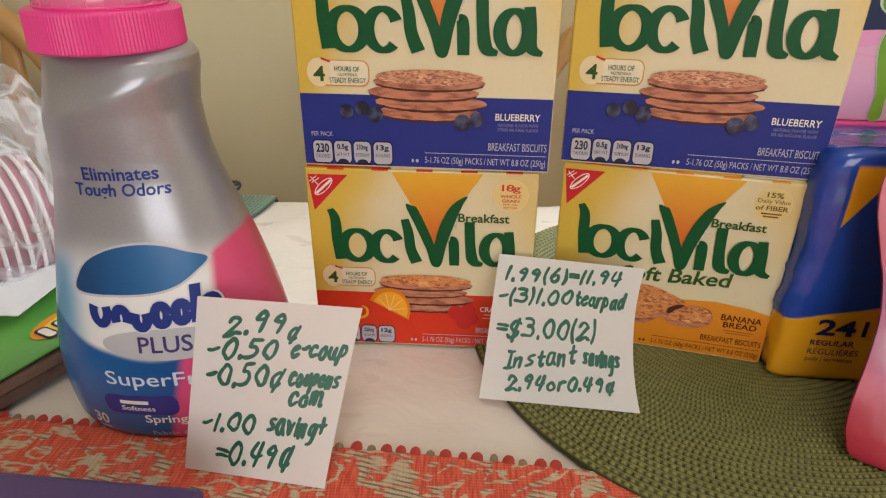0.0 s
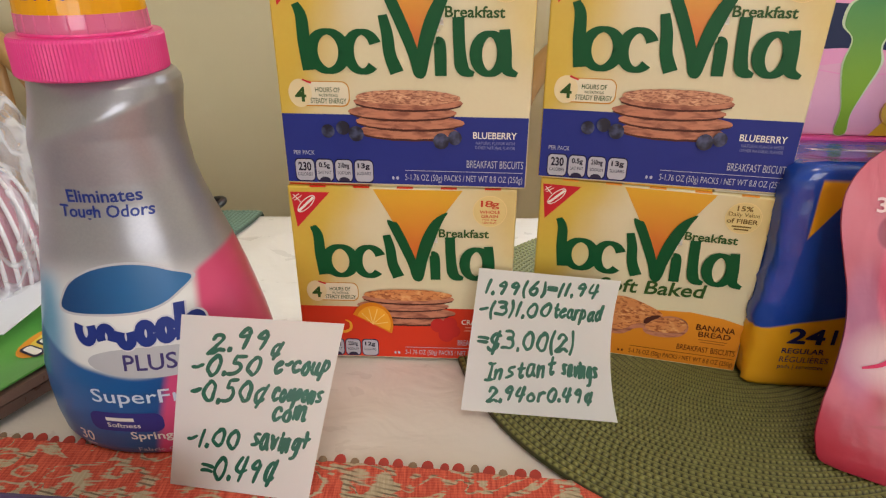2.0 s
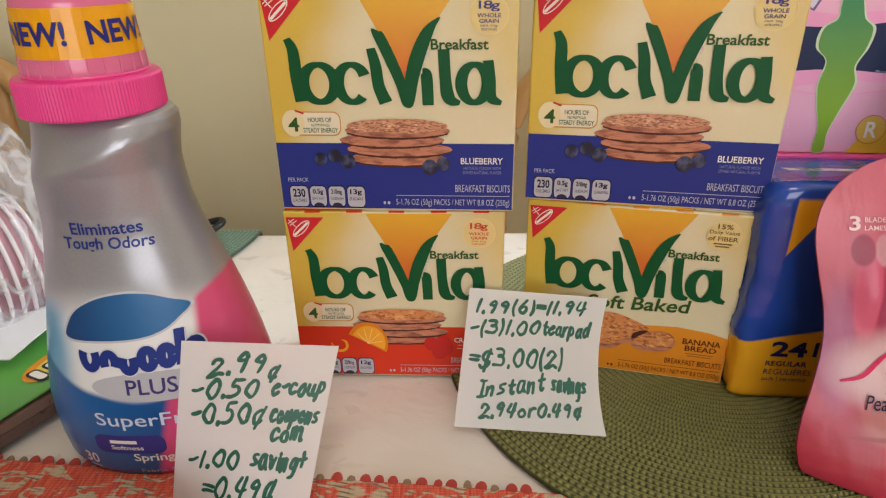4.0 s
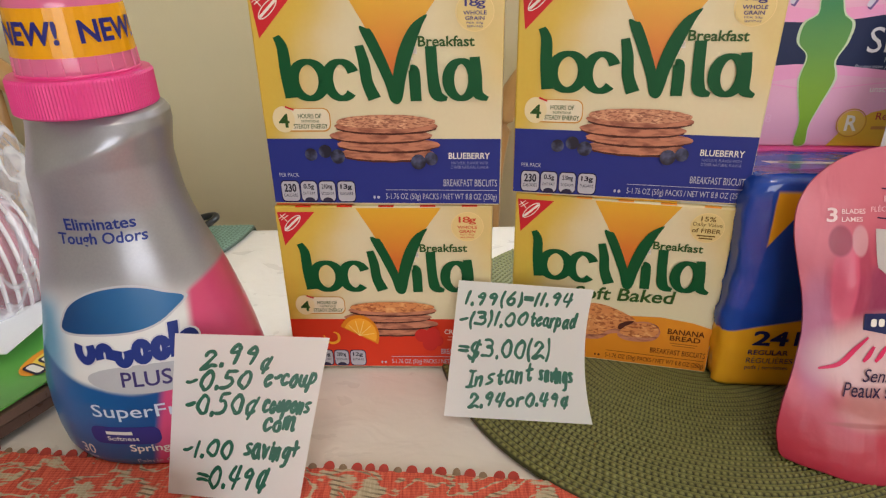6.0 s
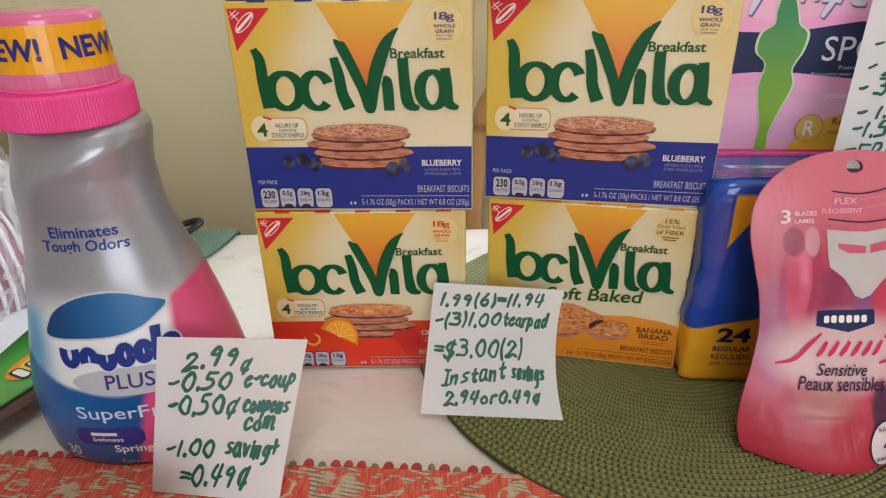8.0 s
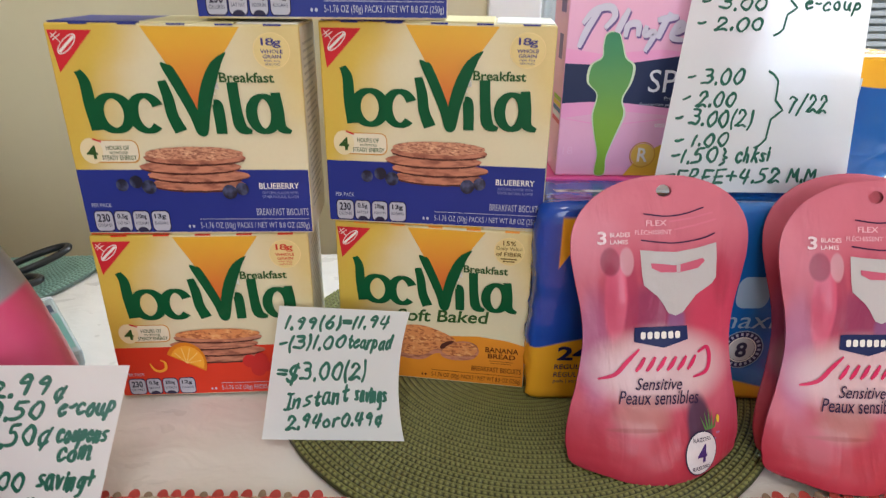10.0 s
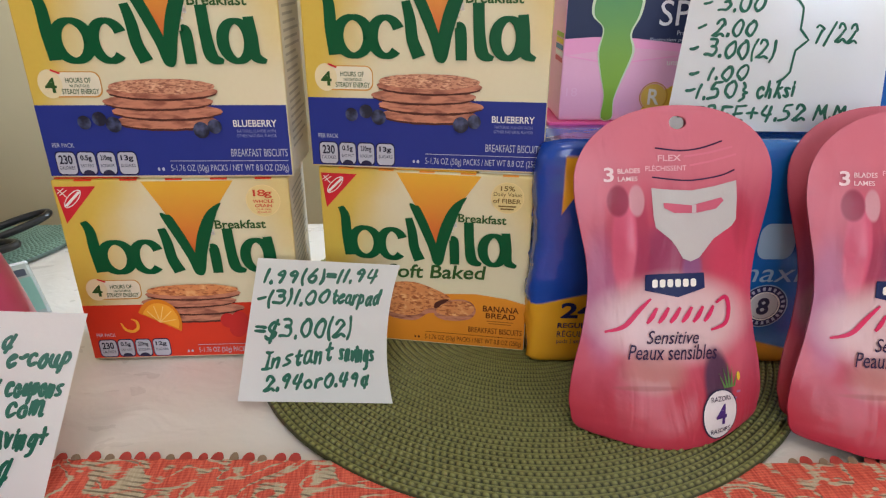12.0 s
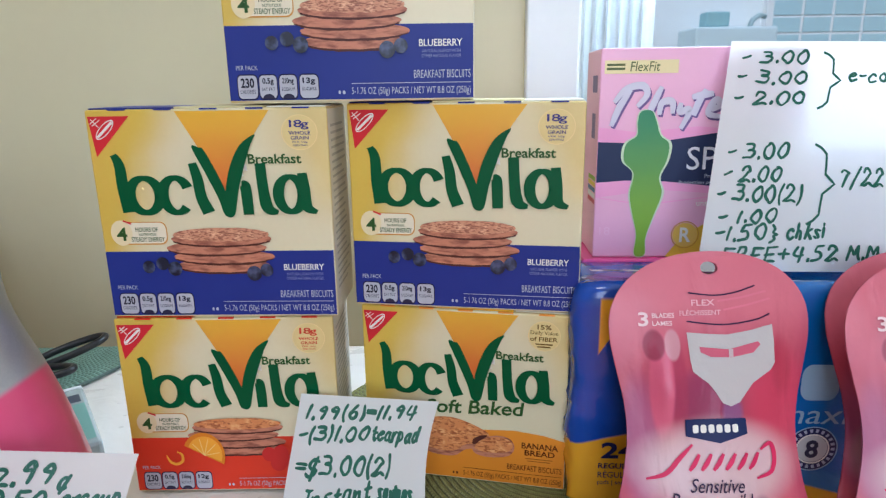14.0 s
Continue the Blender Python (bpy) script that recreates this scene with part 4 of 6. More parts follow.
# ribbed collar
ribs = 130
cvv, cff = [], []
for r, z in ((0.0338, 0.2078), (0.0350, 0.2088), (0.0347, 0.2246), (0.0336, 0.2262), (0.0280, 0.2266)):
    for k in range(ribs * 2):
        w = 2 * math.pi * k / (ribs * 2)
        rr = r - (0.00035 if (k % 2 and 0.2082 < z < 0.2258) else 0)
        cvv.append((rr * math.cos(w), rr * math.sin(w), z))
nn = ribs * 2
for i in range(4):
    for k in range(nn):
        cff.append((i * nn + k, i * nn + (k + 1) % nn, (i + 1) * nn + (k + 1) % nn, (i + 1) * nn + k))
cff += [tuple(range(nn))[::-1], tuple(4 * nn + k for k in range(nn))]
part("collar", (cvv, cff), pink_cap, bottle, "ribbed bright pink collar")
cap = part("measuring_cap", lathe([(0.0291, 0.2262), (0.0289, 0.2300), (0.0285, 0.2365), (0.0268, 0.2600), (0.0262, 0.2621), (0.0252, 0.2637), (0.0236, 0.2643)], 48), clear_pink.m, bottle, "translucent pink measuring cap", smooth=True)
part("cap_rib", lathe([(0.0292, 0.2262), (0.0296, 0.2272), (0.0290, 0.2280)], 48), pink_cap, cap)
for k in range(24):
    w = 2 * math.pi * k / 24
    part("cap_facet", tube([(0.0289 * math.cos(w), 0.0289 * math.sin(w), 0.2278), (0.0284 * math.cos(w), 0.0284 * math.sin(w), 0.2362)], 0.00055, 6), clear_pink.m, cap)
part("label_band", lathe([(0.0282, 0.2360), (0.0287, 0.2361), (0.0272, 0.2585), (0.0267, 0.2586)], 40), band, cap, "orange paper band with dark lettering")


def cap_put(u, v, lift=0.0003):
    """u in degrees round the cap from the front, v from the band's top down."""
    z = 0.2580 - v * 0.0215
    r = 0.0272 + (0.2585 - z) / 0.0224 * 0.0015 + 0.0001 + lift
    return Vector((r * math.sin(radians(u)), -r * math.cos(radians(u)), z))


navy = ink("navy_print", (44, 44, 122))
for u0 in (-48, 36):
    part("lettering", words("NEW!", u0, 0.24, u0 + 66, 0.74, cap_put, 0.0004, 0.03), navy, cap)


def front(x, z, lift=0.0003):
    """Bottle front in world x and height."""
    a, b, drift = bottle_at(z)
    k = max(-0.98, min(0.98, (x - BX - drift) / a))
    e = 0.94
    cw = abs(k) ** (1 / e)
    y = -b * (1 - cw * cw) ** (0.5 * e)
    return Vector((x - BX, y - lift, z))


def label_words(s, x0, x1, z0, z1, mat, bold=0.0, shear=0.0, rise=0.0):
    def put(u, v, lift):
        return front(u, -v, lift)
    return part("lettering", words(s, x0, -z0, x1, -z1, put, 0.0004, bold, shear, rise), mat, bottle)


def label_shape(name, loops, mat, lift=0.0003, fine=0.004):
    return part(name, flat(loops, front, lift, fine), mat, bottle)


royal = ink("royal_blue", (38, 56, 132))
label_words("Eliminates", -0.0880, -0.0522, 0.1558, 0.1492, royal, 0.018)
label_words("Tough Odors", -0.0935, -0.0478, 0.1478, 0.1396, royal, 0.018)
teal = grade("leaf_blue", lin(12, 66, 120), lin(28, 104, 162), "x", -0.03, 0.03)
leaf = [(-0.1010, 0.0915), (-0.0995, 0.1000), (-0.0925, 0.1085), (-0.0800, 0.1150), (-0.0660, 0.1176), (-0.0540, 0.1165), (-0.0440, 0.1125), (-0.0345, 0.1075), (-0.0400, 0.1015), (-0.0480, 0.0960), (-0.0600, 0.0928), (-0.0800, 0.0915)]
leaf = smooth(leaf, 5, True)
label_shape("blue_leaf_edge", [[(-0.067 + (x + 0.067) * 1.05, 0.105 + (z - 0.105) * 1.10) for x, z in leaf]], ink("leaf_edge", (196, 196, 204)), 0.0002, 0.006)
label_shape("blue_leaf", [leaf], teal, 0.0003, 0.006)
# brand mark as plain rounded blue bows
for kind_, x0, x1, z0, z1 in (("bow", -0.0950, -0.0810, 0.0905, 0.0730), ("arch", -0.0798, -0.0685, 0.0862, 0.0722), ("bow", -0.0672, -0.0560, 0.0868, 0.0720), ("hoop", -0.0548, -0.0435, 0.0880, 0.0735), ("hoop", -0.0424, -0.0320, 0.0885, 0.0745), ("bar", -0.0308, -0.0268, 0.0955, 0.0750), ("hoop", -0.0256, -0.0160, 0.0890, 0.0760)):
    x0, x1 = -0.0950 + (x0 + 0.0950) * 0.82, -0.0950 + (x1 + 0.0950) * 0.82
    mu, mz, mr, mh = (x0 + x1) / 2, (z0 + z1) / 2, (x1 - x0) * 0.34, (z0 - z1) * 0.36
    a0, a1 = {"bow": (150, 390), "arch": (-30, 210), "hoop": (0, 359.9), "bar": (0, 0)}[kind_]
    line = [(mu, z0), (mu, mz), (mu, z1)] if kind_ == "bar" else oval(mu, mz, mr, mh, 18, a0, a1)
    label_shape("mark_edge", stroke(line, 0.0066), ink("mark_pale", (214, 214, 222)), 0.00035, 0.006)
    label_shape("mark_shape", stroke(line, 0.0050), royal, 0.0006, 0.006)
label_shape("grey_plate", [oval(-0.0540, 0.0640, 0.037, 0.0090)], ink("plate_grey", (186, 186, 192)), 0.0003, 0.006)
label_words("PLUS", -0.0712, -0.0440, 0.0690, 0.0595, ink("plus_purple", (66, 56, 112)), 0.012)
label_words("SuperFresh", -0.0930, -0.0230, 0.0480, 0.0365, ink("pale_blue_print", (206, 216, 234)), 0.006)
label_shape("softness_pill", [pill(-0.0975, 0.0195, -0.0560, 0.0325, 0.005, 0.005)], ink("pill_purple", (60, 56, 130)), 0.0003, 0.005)
label_shape("print_bar", [rect(-0.088, 0.0268, -0.072, 0.0292)], white_ink, 0.0005, 0.005)
label_words("Softness", -0.088, -0.069, 0.0254, 0.0222, white_ink, 0.01)
label_words("30", -0.1085, -0.0995, 0.0165, 0.0085, white_ink, 0.012)
label_shape("print_bar", [rect(-0.1060, 0.0060, -0.0990, 0.0070)], pale_ink, 0.0005, 0.005)
label_words("Spring Burst", -0.0760, -0.0300, 0.0195, 0.0120, white_ink, 0.015)
label_words("Fabric Conditioner", -0.0740, -0.0260, 0.0075, 0.0042, pale_ink)


# ---------- handwritten notes ----------
paper = Mat("note_paper", 0.7)
paper.color(paper.mix((0.86, 0.86, 0.86), (0.92, 0.92, 0.92), paper.noise(40, 3) * 0.7 + paper.noise(900, 2) * 0.3))
paper.bump(paper.noise(500, 3), 0.0003, 0.25)
_tr = paper.nt.nodes.new("ShaderNodeBsdfTranslucent")
_tr.inputs["Color"].default_value = (0.80, 0.80, 0.80, 1)
_mx = paper.nt.nodes.new("ShaderNodeMixShader")
_mx.inputs[0].default_value = 0.34
paper.nt.links.new(paper.b.outputs[0], _mx.inputs[1])
paper.nt.links.new(_tr.outputs[0], _mx.inputs[2])
paper.nt.links.new(_mx.outputs[0], paper.nt.nodes["Material Output"].inputs["Surface"])
marker = paint("green_marker", (0.005, 0.105, 0.062), 0.45, 0.35, 90)


def note(label, tl, tr, bl, br, bow, lines, curl=0.0, pen=0.0019, waist=0.0):
    """A sheet between four corners, bowed by so many metres, with rows of hand lettering in shares of the sheet."""
    t = thing("price_note", pose(0, 0, 0), label, "note", "handwritten price notes")
    tl, tr, bl, br = (Vector(c) for c in (tl, tr, bl, br))
    nrm = (tr - tl).cross(bl - tl).normalized()
    if nrm.y > 0:
        nrm = -nrm

    def put(u, v, lift=0.0):
        p = tl.lerp(tr, u).lerp(bl.lerp(br, u), v)
        d = bow * 4 * v * (1 - v) * (0.6 + 0.4 * u) + curl * max(0.0, u - 0.6) ** 2 * v + lift
        p.x -= waist * u * u * 4 * v * (1 - v)
        return p + nrm * d

    n = 24
    vs = [put(i / n, j / n) for i in range(n + 1) for j in range(n + 1)]
    fs = [(i * (n + 1) + j, (i + 1) * (n + 1) + j, (i + 1) * (n + 1) + j + 1, i * (n + 1) + j + 1) for i in range(n) for j in range(n)]
    part("paper_sheet", (vs, fs), paper.m, t, smooth=True)
    for k, (s, u0, v0, u1, v1, rise) in enumerate(lines):
        if s == "}":
            pts = []
            for q in range(25):
                w = q / 24
                lead = (2 * w if w < 0.5 else 2 - 2 * w)
                bulge = 0.15 + 0.45 * min(1.0, lead * 4) ** 0.6 + 0.40 * max(0.0, lead - 0.75) * 4
                pts.append((u0 + (u1 - u0) * bulge + 0.008 * math.sin(w * 5), v0 + (v1 - v0) * w))
            part("hand_lettering", flat(stroke(pts, 0.011), put, 0.0004), marker, t)
        else:
            part("hand_lettering", hand(s, u0, v0, u1, v1, put, (tr - tl).length, (bl - tl).length, pen, 11 + k * 7 + len(s), rise), marker, t)
    return t


note("white note with green handwritten sums leaning on the bottle",
     (-0.0332, -0.1010, 0.0982), (0.0446, -0.0800, 0.0798), (-0.0487, -0.1210, 0.0030), (0.0282, -0.1320, 0.0025), -0.002,
     [("2.99", 0.17, 0.085, 0.555, 0.205, 0.05), ("¢", 0.555, 0.115, 0.640, 0.205, 0), ("-0.50", 0.075, 0.238, 0.525, 0.352, 0.035), ("e-coup", 0.60, 0.185, 0.97, 0.300, 0.0),
      ("-0.50¢", 0.085, 0.375, 0.59, 0.500, 0.03), ("coupons", 0.62, 0.345, 0.96, 0.465, 0.0), ("com", 0.64, 0.455, 0.88, 0.570, 0.0),
      ("-1.00", 0.09, 0.645, 0.46, 0.755, 0.01), ("saving+", 0.53, 0.610, 0.935, 0.740, 0.0), ("=0.49¢", 0.21, 0.800, 0.75, 0.935, 0.02)], 0.0, 0.0026)
note("white note with green handwritten sums leaning on a carton",
     (0.1210, -0.0110, 0.0785), (0.2120, -0.0150, 0.0718), (0.1095, -0.0610, 0.0046), (0.2045, -0.0710, 0.0046), 0.001,
     [("1.99(6)=11.94", 0.055, 0.078, 0.87, 0.180, 0.045), ("-(3)1.00", 0.03, 0.240, 0.545, 0.342, 0.035), ("tearpad", 0.56, 0.195, 0.915, 0.305, 0.0),
      ("=$3.00(2)", 0.045, 0.435, 0.74, 0.572, 0.03), ("Instant", 0.13, 0.655, 0.605, 0.780, 0.07), ("savings", 0.645, 0.580, 0.905, 0.715, 0.0),
      ("2.94or0.49", 0.16, 0.815, 0.80, 0.920, 0.045), ("¢", 0.80, 0.790, 0.865, 0.875, 0)], 0.01, 0.0024, 0.006)
note("tall white note with green handwritten sums leaning on pink carton",
     (0.4085, 0.0330, 0.3000), (0.5350, 0.0310, 0.2980), (0.3770, -0.0150, 0.1580), (0.5150, -0.0190, 0.1550), 0.0,
     [("- 3.00", 0.06, 0.04, 0.42, 0.10, 0.0), ("- 3.00", 0.05, 0.13, 0.42, 0.19, 0.0), ("- 2.00", 0.05, 0.22, 0.42, 0.28, 0.0), ("}", 0.47, 0.05, 0.58, 0.30, 0), ("e-coup", 0.62, 0.12, 0.95, 0.18, 0),
      ("- 3.00", 0.055, 0.445, 0.365, 0.520, 0.0), ("- 2.00", 0.055, 0.545, 0.345, 0.615, 0.0), ("- 3.00(2)", 0.035, 0.630, 0.455, 0.705, 0.0), ("}", 0.47, 0.455, 0.595, 0.80, 0), ("7/22", 0.615, 0.550, 0.84, 0.635, 0),
      ("- 1.00", 0.06, 0.735, 0.345, 0.795, 0.0), ("-1.50}", 0.055, 0.800, 0.375, 0.870, 0.0), ("chksi", 0.395, 0.785, 0.575, 0.860, 0.0), ("=FREE+4.52 M.M", 0.045, 0.895, 0.84, 0.960, 0.01)], 0.0, 0.0021)


# ---------- razor packs ----------
rose = Mat("rose_film", 0.32, 0.0, 0.08)
rose.x, rose.z = (rose.x - 0.0040) / 1.03, (rose.z + 0.0090) / 1.008
rz_ = rose.z
_w = rose.noise(16, 3, (2.4, 1, 0.7), 1.0)


def spot(m, cx, cz, rx, rz, soft=0.5):
    """One inside an oval of the print, fading out at its rim."""
    q = ((m.x - cx) / rx) * ((m.x - cx) / rx) + ((m.z - cz) / rz) * ((m.z - cz) / rz)
    return q.step(1.0 + soft, max(0.0, 1.0 - soft))


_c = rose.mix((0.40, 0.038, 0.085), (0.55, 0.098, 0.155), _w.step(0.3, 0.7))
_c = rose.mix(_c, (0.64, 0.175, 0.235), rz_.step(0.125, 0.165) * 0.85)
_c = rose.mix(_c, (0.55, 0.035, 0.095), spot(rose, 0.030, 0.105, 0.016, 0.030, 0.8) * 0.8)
# deeper foot: shade on the film that faces down, painted into the rose
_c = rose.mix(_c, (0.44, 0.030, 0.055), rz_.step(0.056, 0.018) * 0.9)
# dark V below the head: shade of the folds, as colour
_c = rose.mix(_c, (0.27, 0.030, 0.10), spot(rose, -0.012, 0.108, 0.020, 0.016, 0.7) * 0.9)
_c = rose.mix(_c, (0.30, 0.10, 0.26), spot(rose, -0.046, 0.085, 0.010, 0.034, 0.8) * 0.55)
# painted shadow along the right of the handle
_c = rose.mix(_c, (0.36, 0.030, 0.09), spot(rose, -0.0245, 0.112, 0.0045, 0.026, 0.6) * 0.7)
_c = rose.mix(_c, (0.62, 0.10, 0.19), spot(rose, -0.0340, 0.116, 0.0062, 0.028, 0.35) * 0.9)
_c = rose.mix(_c, (0.60, 0.33, 0.38), spot(rose, -0.0272, 0.1385, 0.0045, 0.0085, 0.3) * 0.8)
_c = rose.mix(_c, (0.27, 0.020, 0.06), spot(rose, -0.0370, 0.1385, 0.0055, 0.0085, 0.3) * 0.85)
_c = rose.mix(_c, (0.66, 0.47, 0.49), spot(rose, -0.006, 0.072, 0.040, 0.023, 0.70) * 0.95)
_c = rose.mix(_c, (0.48, 0.22, 0.20), spot(rose, -0.019, 0.0435, 0.016, 0.0110, 0.95) * 0.75)
_c = rose.mix(_c, (0.30, 0.05, 0.05), spot(rose, -0.024, 0.0352, 0.015, 0.0014, 0.9) * 0.7)
_c = rose.mix(_c, (0.22, 0.09, 0.24), spot(rose, 0.0045, 0.1000, 0.0055, 0.0100, 0.6) * 0.75)
_c = rose.mix(_c, (0.060, 0.020, 0.060), spot(rose, 0.0165, 0.0330, 0.0085, 0.0210, 0.4) * 0.95)
_c = rose.mix(_c, (0.36, 0.020, 0.055), spot(rose, 0.034, 0.1250, 0.0055, 0.0150, 0.9) * 0.6)
rose.color(_c).bump(_w + rose.noise(60, 3) * 0.35, 0.004, 0.4).set(Specular_IOR_Level=0.35)
HALF = smooth([(0.010, 0.0560), (0.018, 0.0574), (0.034, 0.0558), (0.055, 0.0512), (0.078, 0.0482), (0.098, 0.0496), (0.116, 0.0536), (0.132, 0.0570), (0.142, 0.0577)], 8)
PACK_H = 0.1832


def half_width(s):
    """Half the pouch's width at a height: rounded foot, waist, domed head."""
    if s < 0.010:
        return 0.0470 + 0.0090 * math.sqrt(max(0.0, 1 - ((0.010 - s) / 0.010) ** 2))
    if s >= 0.142:
        return 0.0577 * max(0.0, 1 - ((s - 0.142) / (PACK_H - 0.142)) ** 2.15) ** (1 / 2.15)
    for (s0, w0), (s1, w1) in zip(HALF, HALF[1:]):
        if s <= s1:
            return w0 + (w1 - w0) * (s - s0) / (s1 - s0)
    return 0.0577


clear = Mat("clear_window_film", 0.15).color((0.52, 0.49, 0.49))
clear.bump(clear.noise(70, 3), 0.002, 0.5)
lilac = ink("lilac_print", (46, 24, 64))
magenta = ink("magenta_print", (206, 40, 92))


def lean(s):
    """The pack stands a little askew: its foot lies to one side."""
    return -0.0040 + 0.030 * s


def pack_depth(x, s):
    """How far the pouch swells towards the viewer: flat above, full at the foot."""
    w = max(half_width(s), 0.004)
    k = max(0.0, 1 - ((x - lean(s)) / w) ** 2)
    swell = 0.006 * k * math.sin(math.pi * min(1.0, max(0.0, s / 0.18))) ** 0.7
    swell += 0.018 * k * math.exp(-(max(s, 0.0) / 0.040) ** 2)
    swell += 0.0045 * math.exp(-((x + 0.027) / 0.010) ** 2 - ((s - 0.110) / 0.030) ** 2)   # razor handle under the film
    swell += 0.0026 * math.exp(-((x - 0.024) / 0.014) ** 2 - ((s - 0.026) / 0.020) ** 2)
    swell += 0.0025 * math.exp(-((x + 0.014) / 0.020) ** 2 - ((s - 0.029) / 0.010) ** 2)
    swell += 0.0016 * k * noise.noise(Vector((x * 38, s * 60, 4.0))) * (1 - s / 0.20)
    return swell


def foot_sag(x, s):
    """The full front of the foot hangs down to the table."""
    k = max(0.0, 1 - ((x - lean(s)) / max(half_width(s), 0.004)) ** 2)
    return -0.0085 * k * max(0.0, 1 - s / 0.030) ** 1.3


def razor_pack(m, label):
    t = thing("razor_pack", m, label, "razor pack", "pink razor packs on the mat")
    n_s, n_x = 120, 64
    verts, faces = [], []
    hole = (0.0012, 0.1735)
    heights = [PACK_H * (1 - math.cos(math.pi * j / n_s)) / 2 for j in range(n_s + 1)]

    def off_hole(x, s):
        return ((x - hole[0]) / 0.0050) ** 2 + ((s - hole[1]) / 0.0038) ** 2

    for side_ in (-1, 1):
        for s in heights:
            w = half_width(s)
            for i in range(n_x + 1):
                x = lean(s) + w * (2 * i / n_x - 1)
                d = pack_depth(x, s)
                sag = 0.0014 * noise.noise(Vector((x * 45, 2.0, 0))) * max(0.0, 1 - s / 0.015) + (foot_sag(x, s) if side_ < 0 else 0.0)
                verts.append([x, -d if side_ < 0 else 0.25 * d + 0.0012, s + sag])
    one = (n_s + 1) * (n_x + 1)
    cut, kept = set(), set()
    for k in range(2):
        for j in range(n_s):
            for i in range(n_x):
                q = [k * one + j * (n_x + 1) + i, k * one + j * (n_x + 1) + i + 1, k * one + (j + 1) * (n_x + 1) + i + 1, k * one + (j + 1) * (n_x + 1) + i]
                if sum(off_hole(verts[p][0], verts[p][2]) for p in q) / 4 < 1:
                    cut.update(q)
                    continue
                kept.update(q)
                faces.append(tuple(q if k == 0 else q[::-1]))
    for p in cut & kept:  # round the hole's rim
        r = math.sqrt(off_hole(verts[p][0], verts[p][2])) or 1
        verts[p][0] = hole[0] + (verts[p][0] - hole[0]) / r
        verts[p][2] = hole[1] + (verts[p][2] - hole[1]) / r
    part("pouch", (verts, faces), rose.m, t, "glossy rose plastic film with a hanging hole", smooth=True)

    def put(u, v, lift=0.0003):
        u, v = 1.03 * u + 0.0040, 1.008 * v - 0.0090
        return Vector((u, -pack_depth(u, v) - lift, v + foot_sag(u, v)))

    def w_put(u, v, lift):
        return put(u, -v, lift)

    def txt(s, x0, x1, s0, s1, mat, bold=0.0, shear=0.0, rise=0.0):
        part("lettering", words(s, x0, -s0, x1, -s1, w_put, 0.0011, bold, shear, rise), mat, t)

    # clear window over the razor head
    part("clear_window", flat([[(-0.0186, 0.1452), (-0.0070, 0.1440), (0.004, 0.1434), (0.0170, 0.1455), (0.0300, 0.1486), (0.0306, 0.1390), (0.0302, 0.1270), (0.0275, 0.1232), (0.0170, 0.1165), (0.0125, 0.1110), (0.0085, 0.1060), (0.0035, 0.1040), (-0.001, 0.1058), (-0.0050, 0.1125), (-0.0080, 0.1165), (-0.0165, 0.1235), (-0.0176, 0.1300)]], put, 0.0004, 0.004), clear.m, t, "clear film over the white razor head")
    part("razor_head_slot", flat([[(-0.012, 0.1370), (0.004, 0.1352), (0.021, 0.1392), (0.0225, 0.1375), (0.018, 0.1330), (0.006, 0.1308), (-0.006, 0.1312), (-0.0115, 0.1340)]], put, 0.0007, 0.004), ink("slot_rose", (196, 92, 116)), t)
    part("razor_neck", flat([rect(0.0040, 0.1310, 0.0065, 0.1355)], put, 0.0009, 0.003), ink("neck_grey", (196, 176, 180)), t)
    # brand plate and mark as plain shapes
    part("brand_plate", flat([[(-0.0225, 0.0975), (0.0110, 0.0975), (0.0115, 0.0890), (-0.004, 0.0842), (-0.0225, 0.0885)]], put, 0.0006, 0.005), ink("plate_navy", (30, 40, 88)), t, "dark blue brand plate")
    part("brand_bar", flat([pill(-0.0185 + k * 0.0043, 0.0900, -0.0153 + k * 0.0043, 0.0945, 0.0012, 0.0012) for k in range(6)], put, 0.0009, 0.005), white_ink, t)
    part("mark_swash", flat(brush([(-0.0440, 0.0655), (-0.034, 0.0685), (-0.026, 0.0770), (-0.019, 0.0838)], [0.0012, 0.0024, 0.0026, 0.0012]), put, 0.0006), magenta, t)
    for k in range(6):
        part("mark_swash", flat(brush([(-0.0215 + k * 0.0065, 0.0700), (-0.0185 + k * 0.0065, 0.0735), (-0.0155 + k * 0.0065, 0.0785)], [0.0014, 0.0026, 0.0016]), put, 0.0006), magenta, t)
    part("mark_swash", flat(brush([(0.0185, 0.0800), (0.0245, 0.0830), (0.0265, 0.0760), (0.0240, 0.0680), (0.0150, 0.0650)], [0.0014, 0.0024, 0.0026, 0.0024, 0.0012]), put, 0.0006), magenta, t)
    txt("Sensitive", -0.0222, 0.0072, 0.0662, 0.0588, lilac, 0.004, 0.36, -0.0008)
    txt("Peaux sensibles", -0.0327, 0.0172, 0.0585, 0.0505, lilac, 0.004, 0.36, -0.0012)
    txt("3", -0.0443, -0.0390, 0.1570, 0.1490, ink("blade_print", (238, 212, 216)), 0.02)
    txt("BLADES", -0.0370, -0.0250, 0.1562, 0.1535, ink("blade_print", (238, 212, 216)), 0.01)
    txt("LAMES", -0.0370, -0.0265, 0.1518, 0.1492, ink("blade_print", (238, 212, 216)), 0.01)
    txt("FLEX", -0.0150, -0.0020, 0.1632, 0.1598, ink("rose_white", (232, 184, 194)), 0.015)
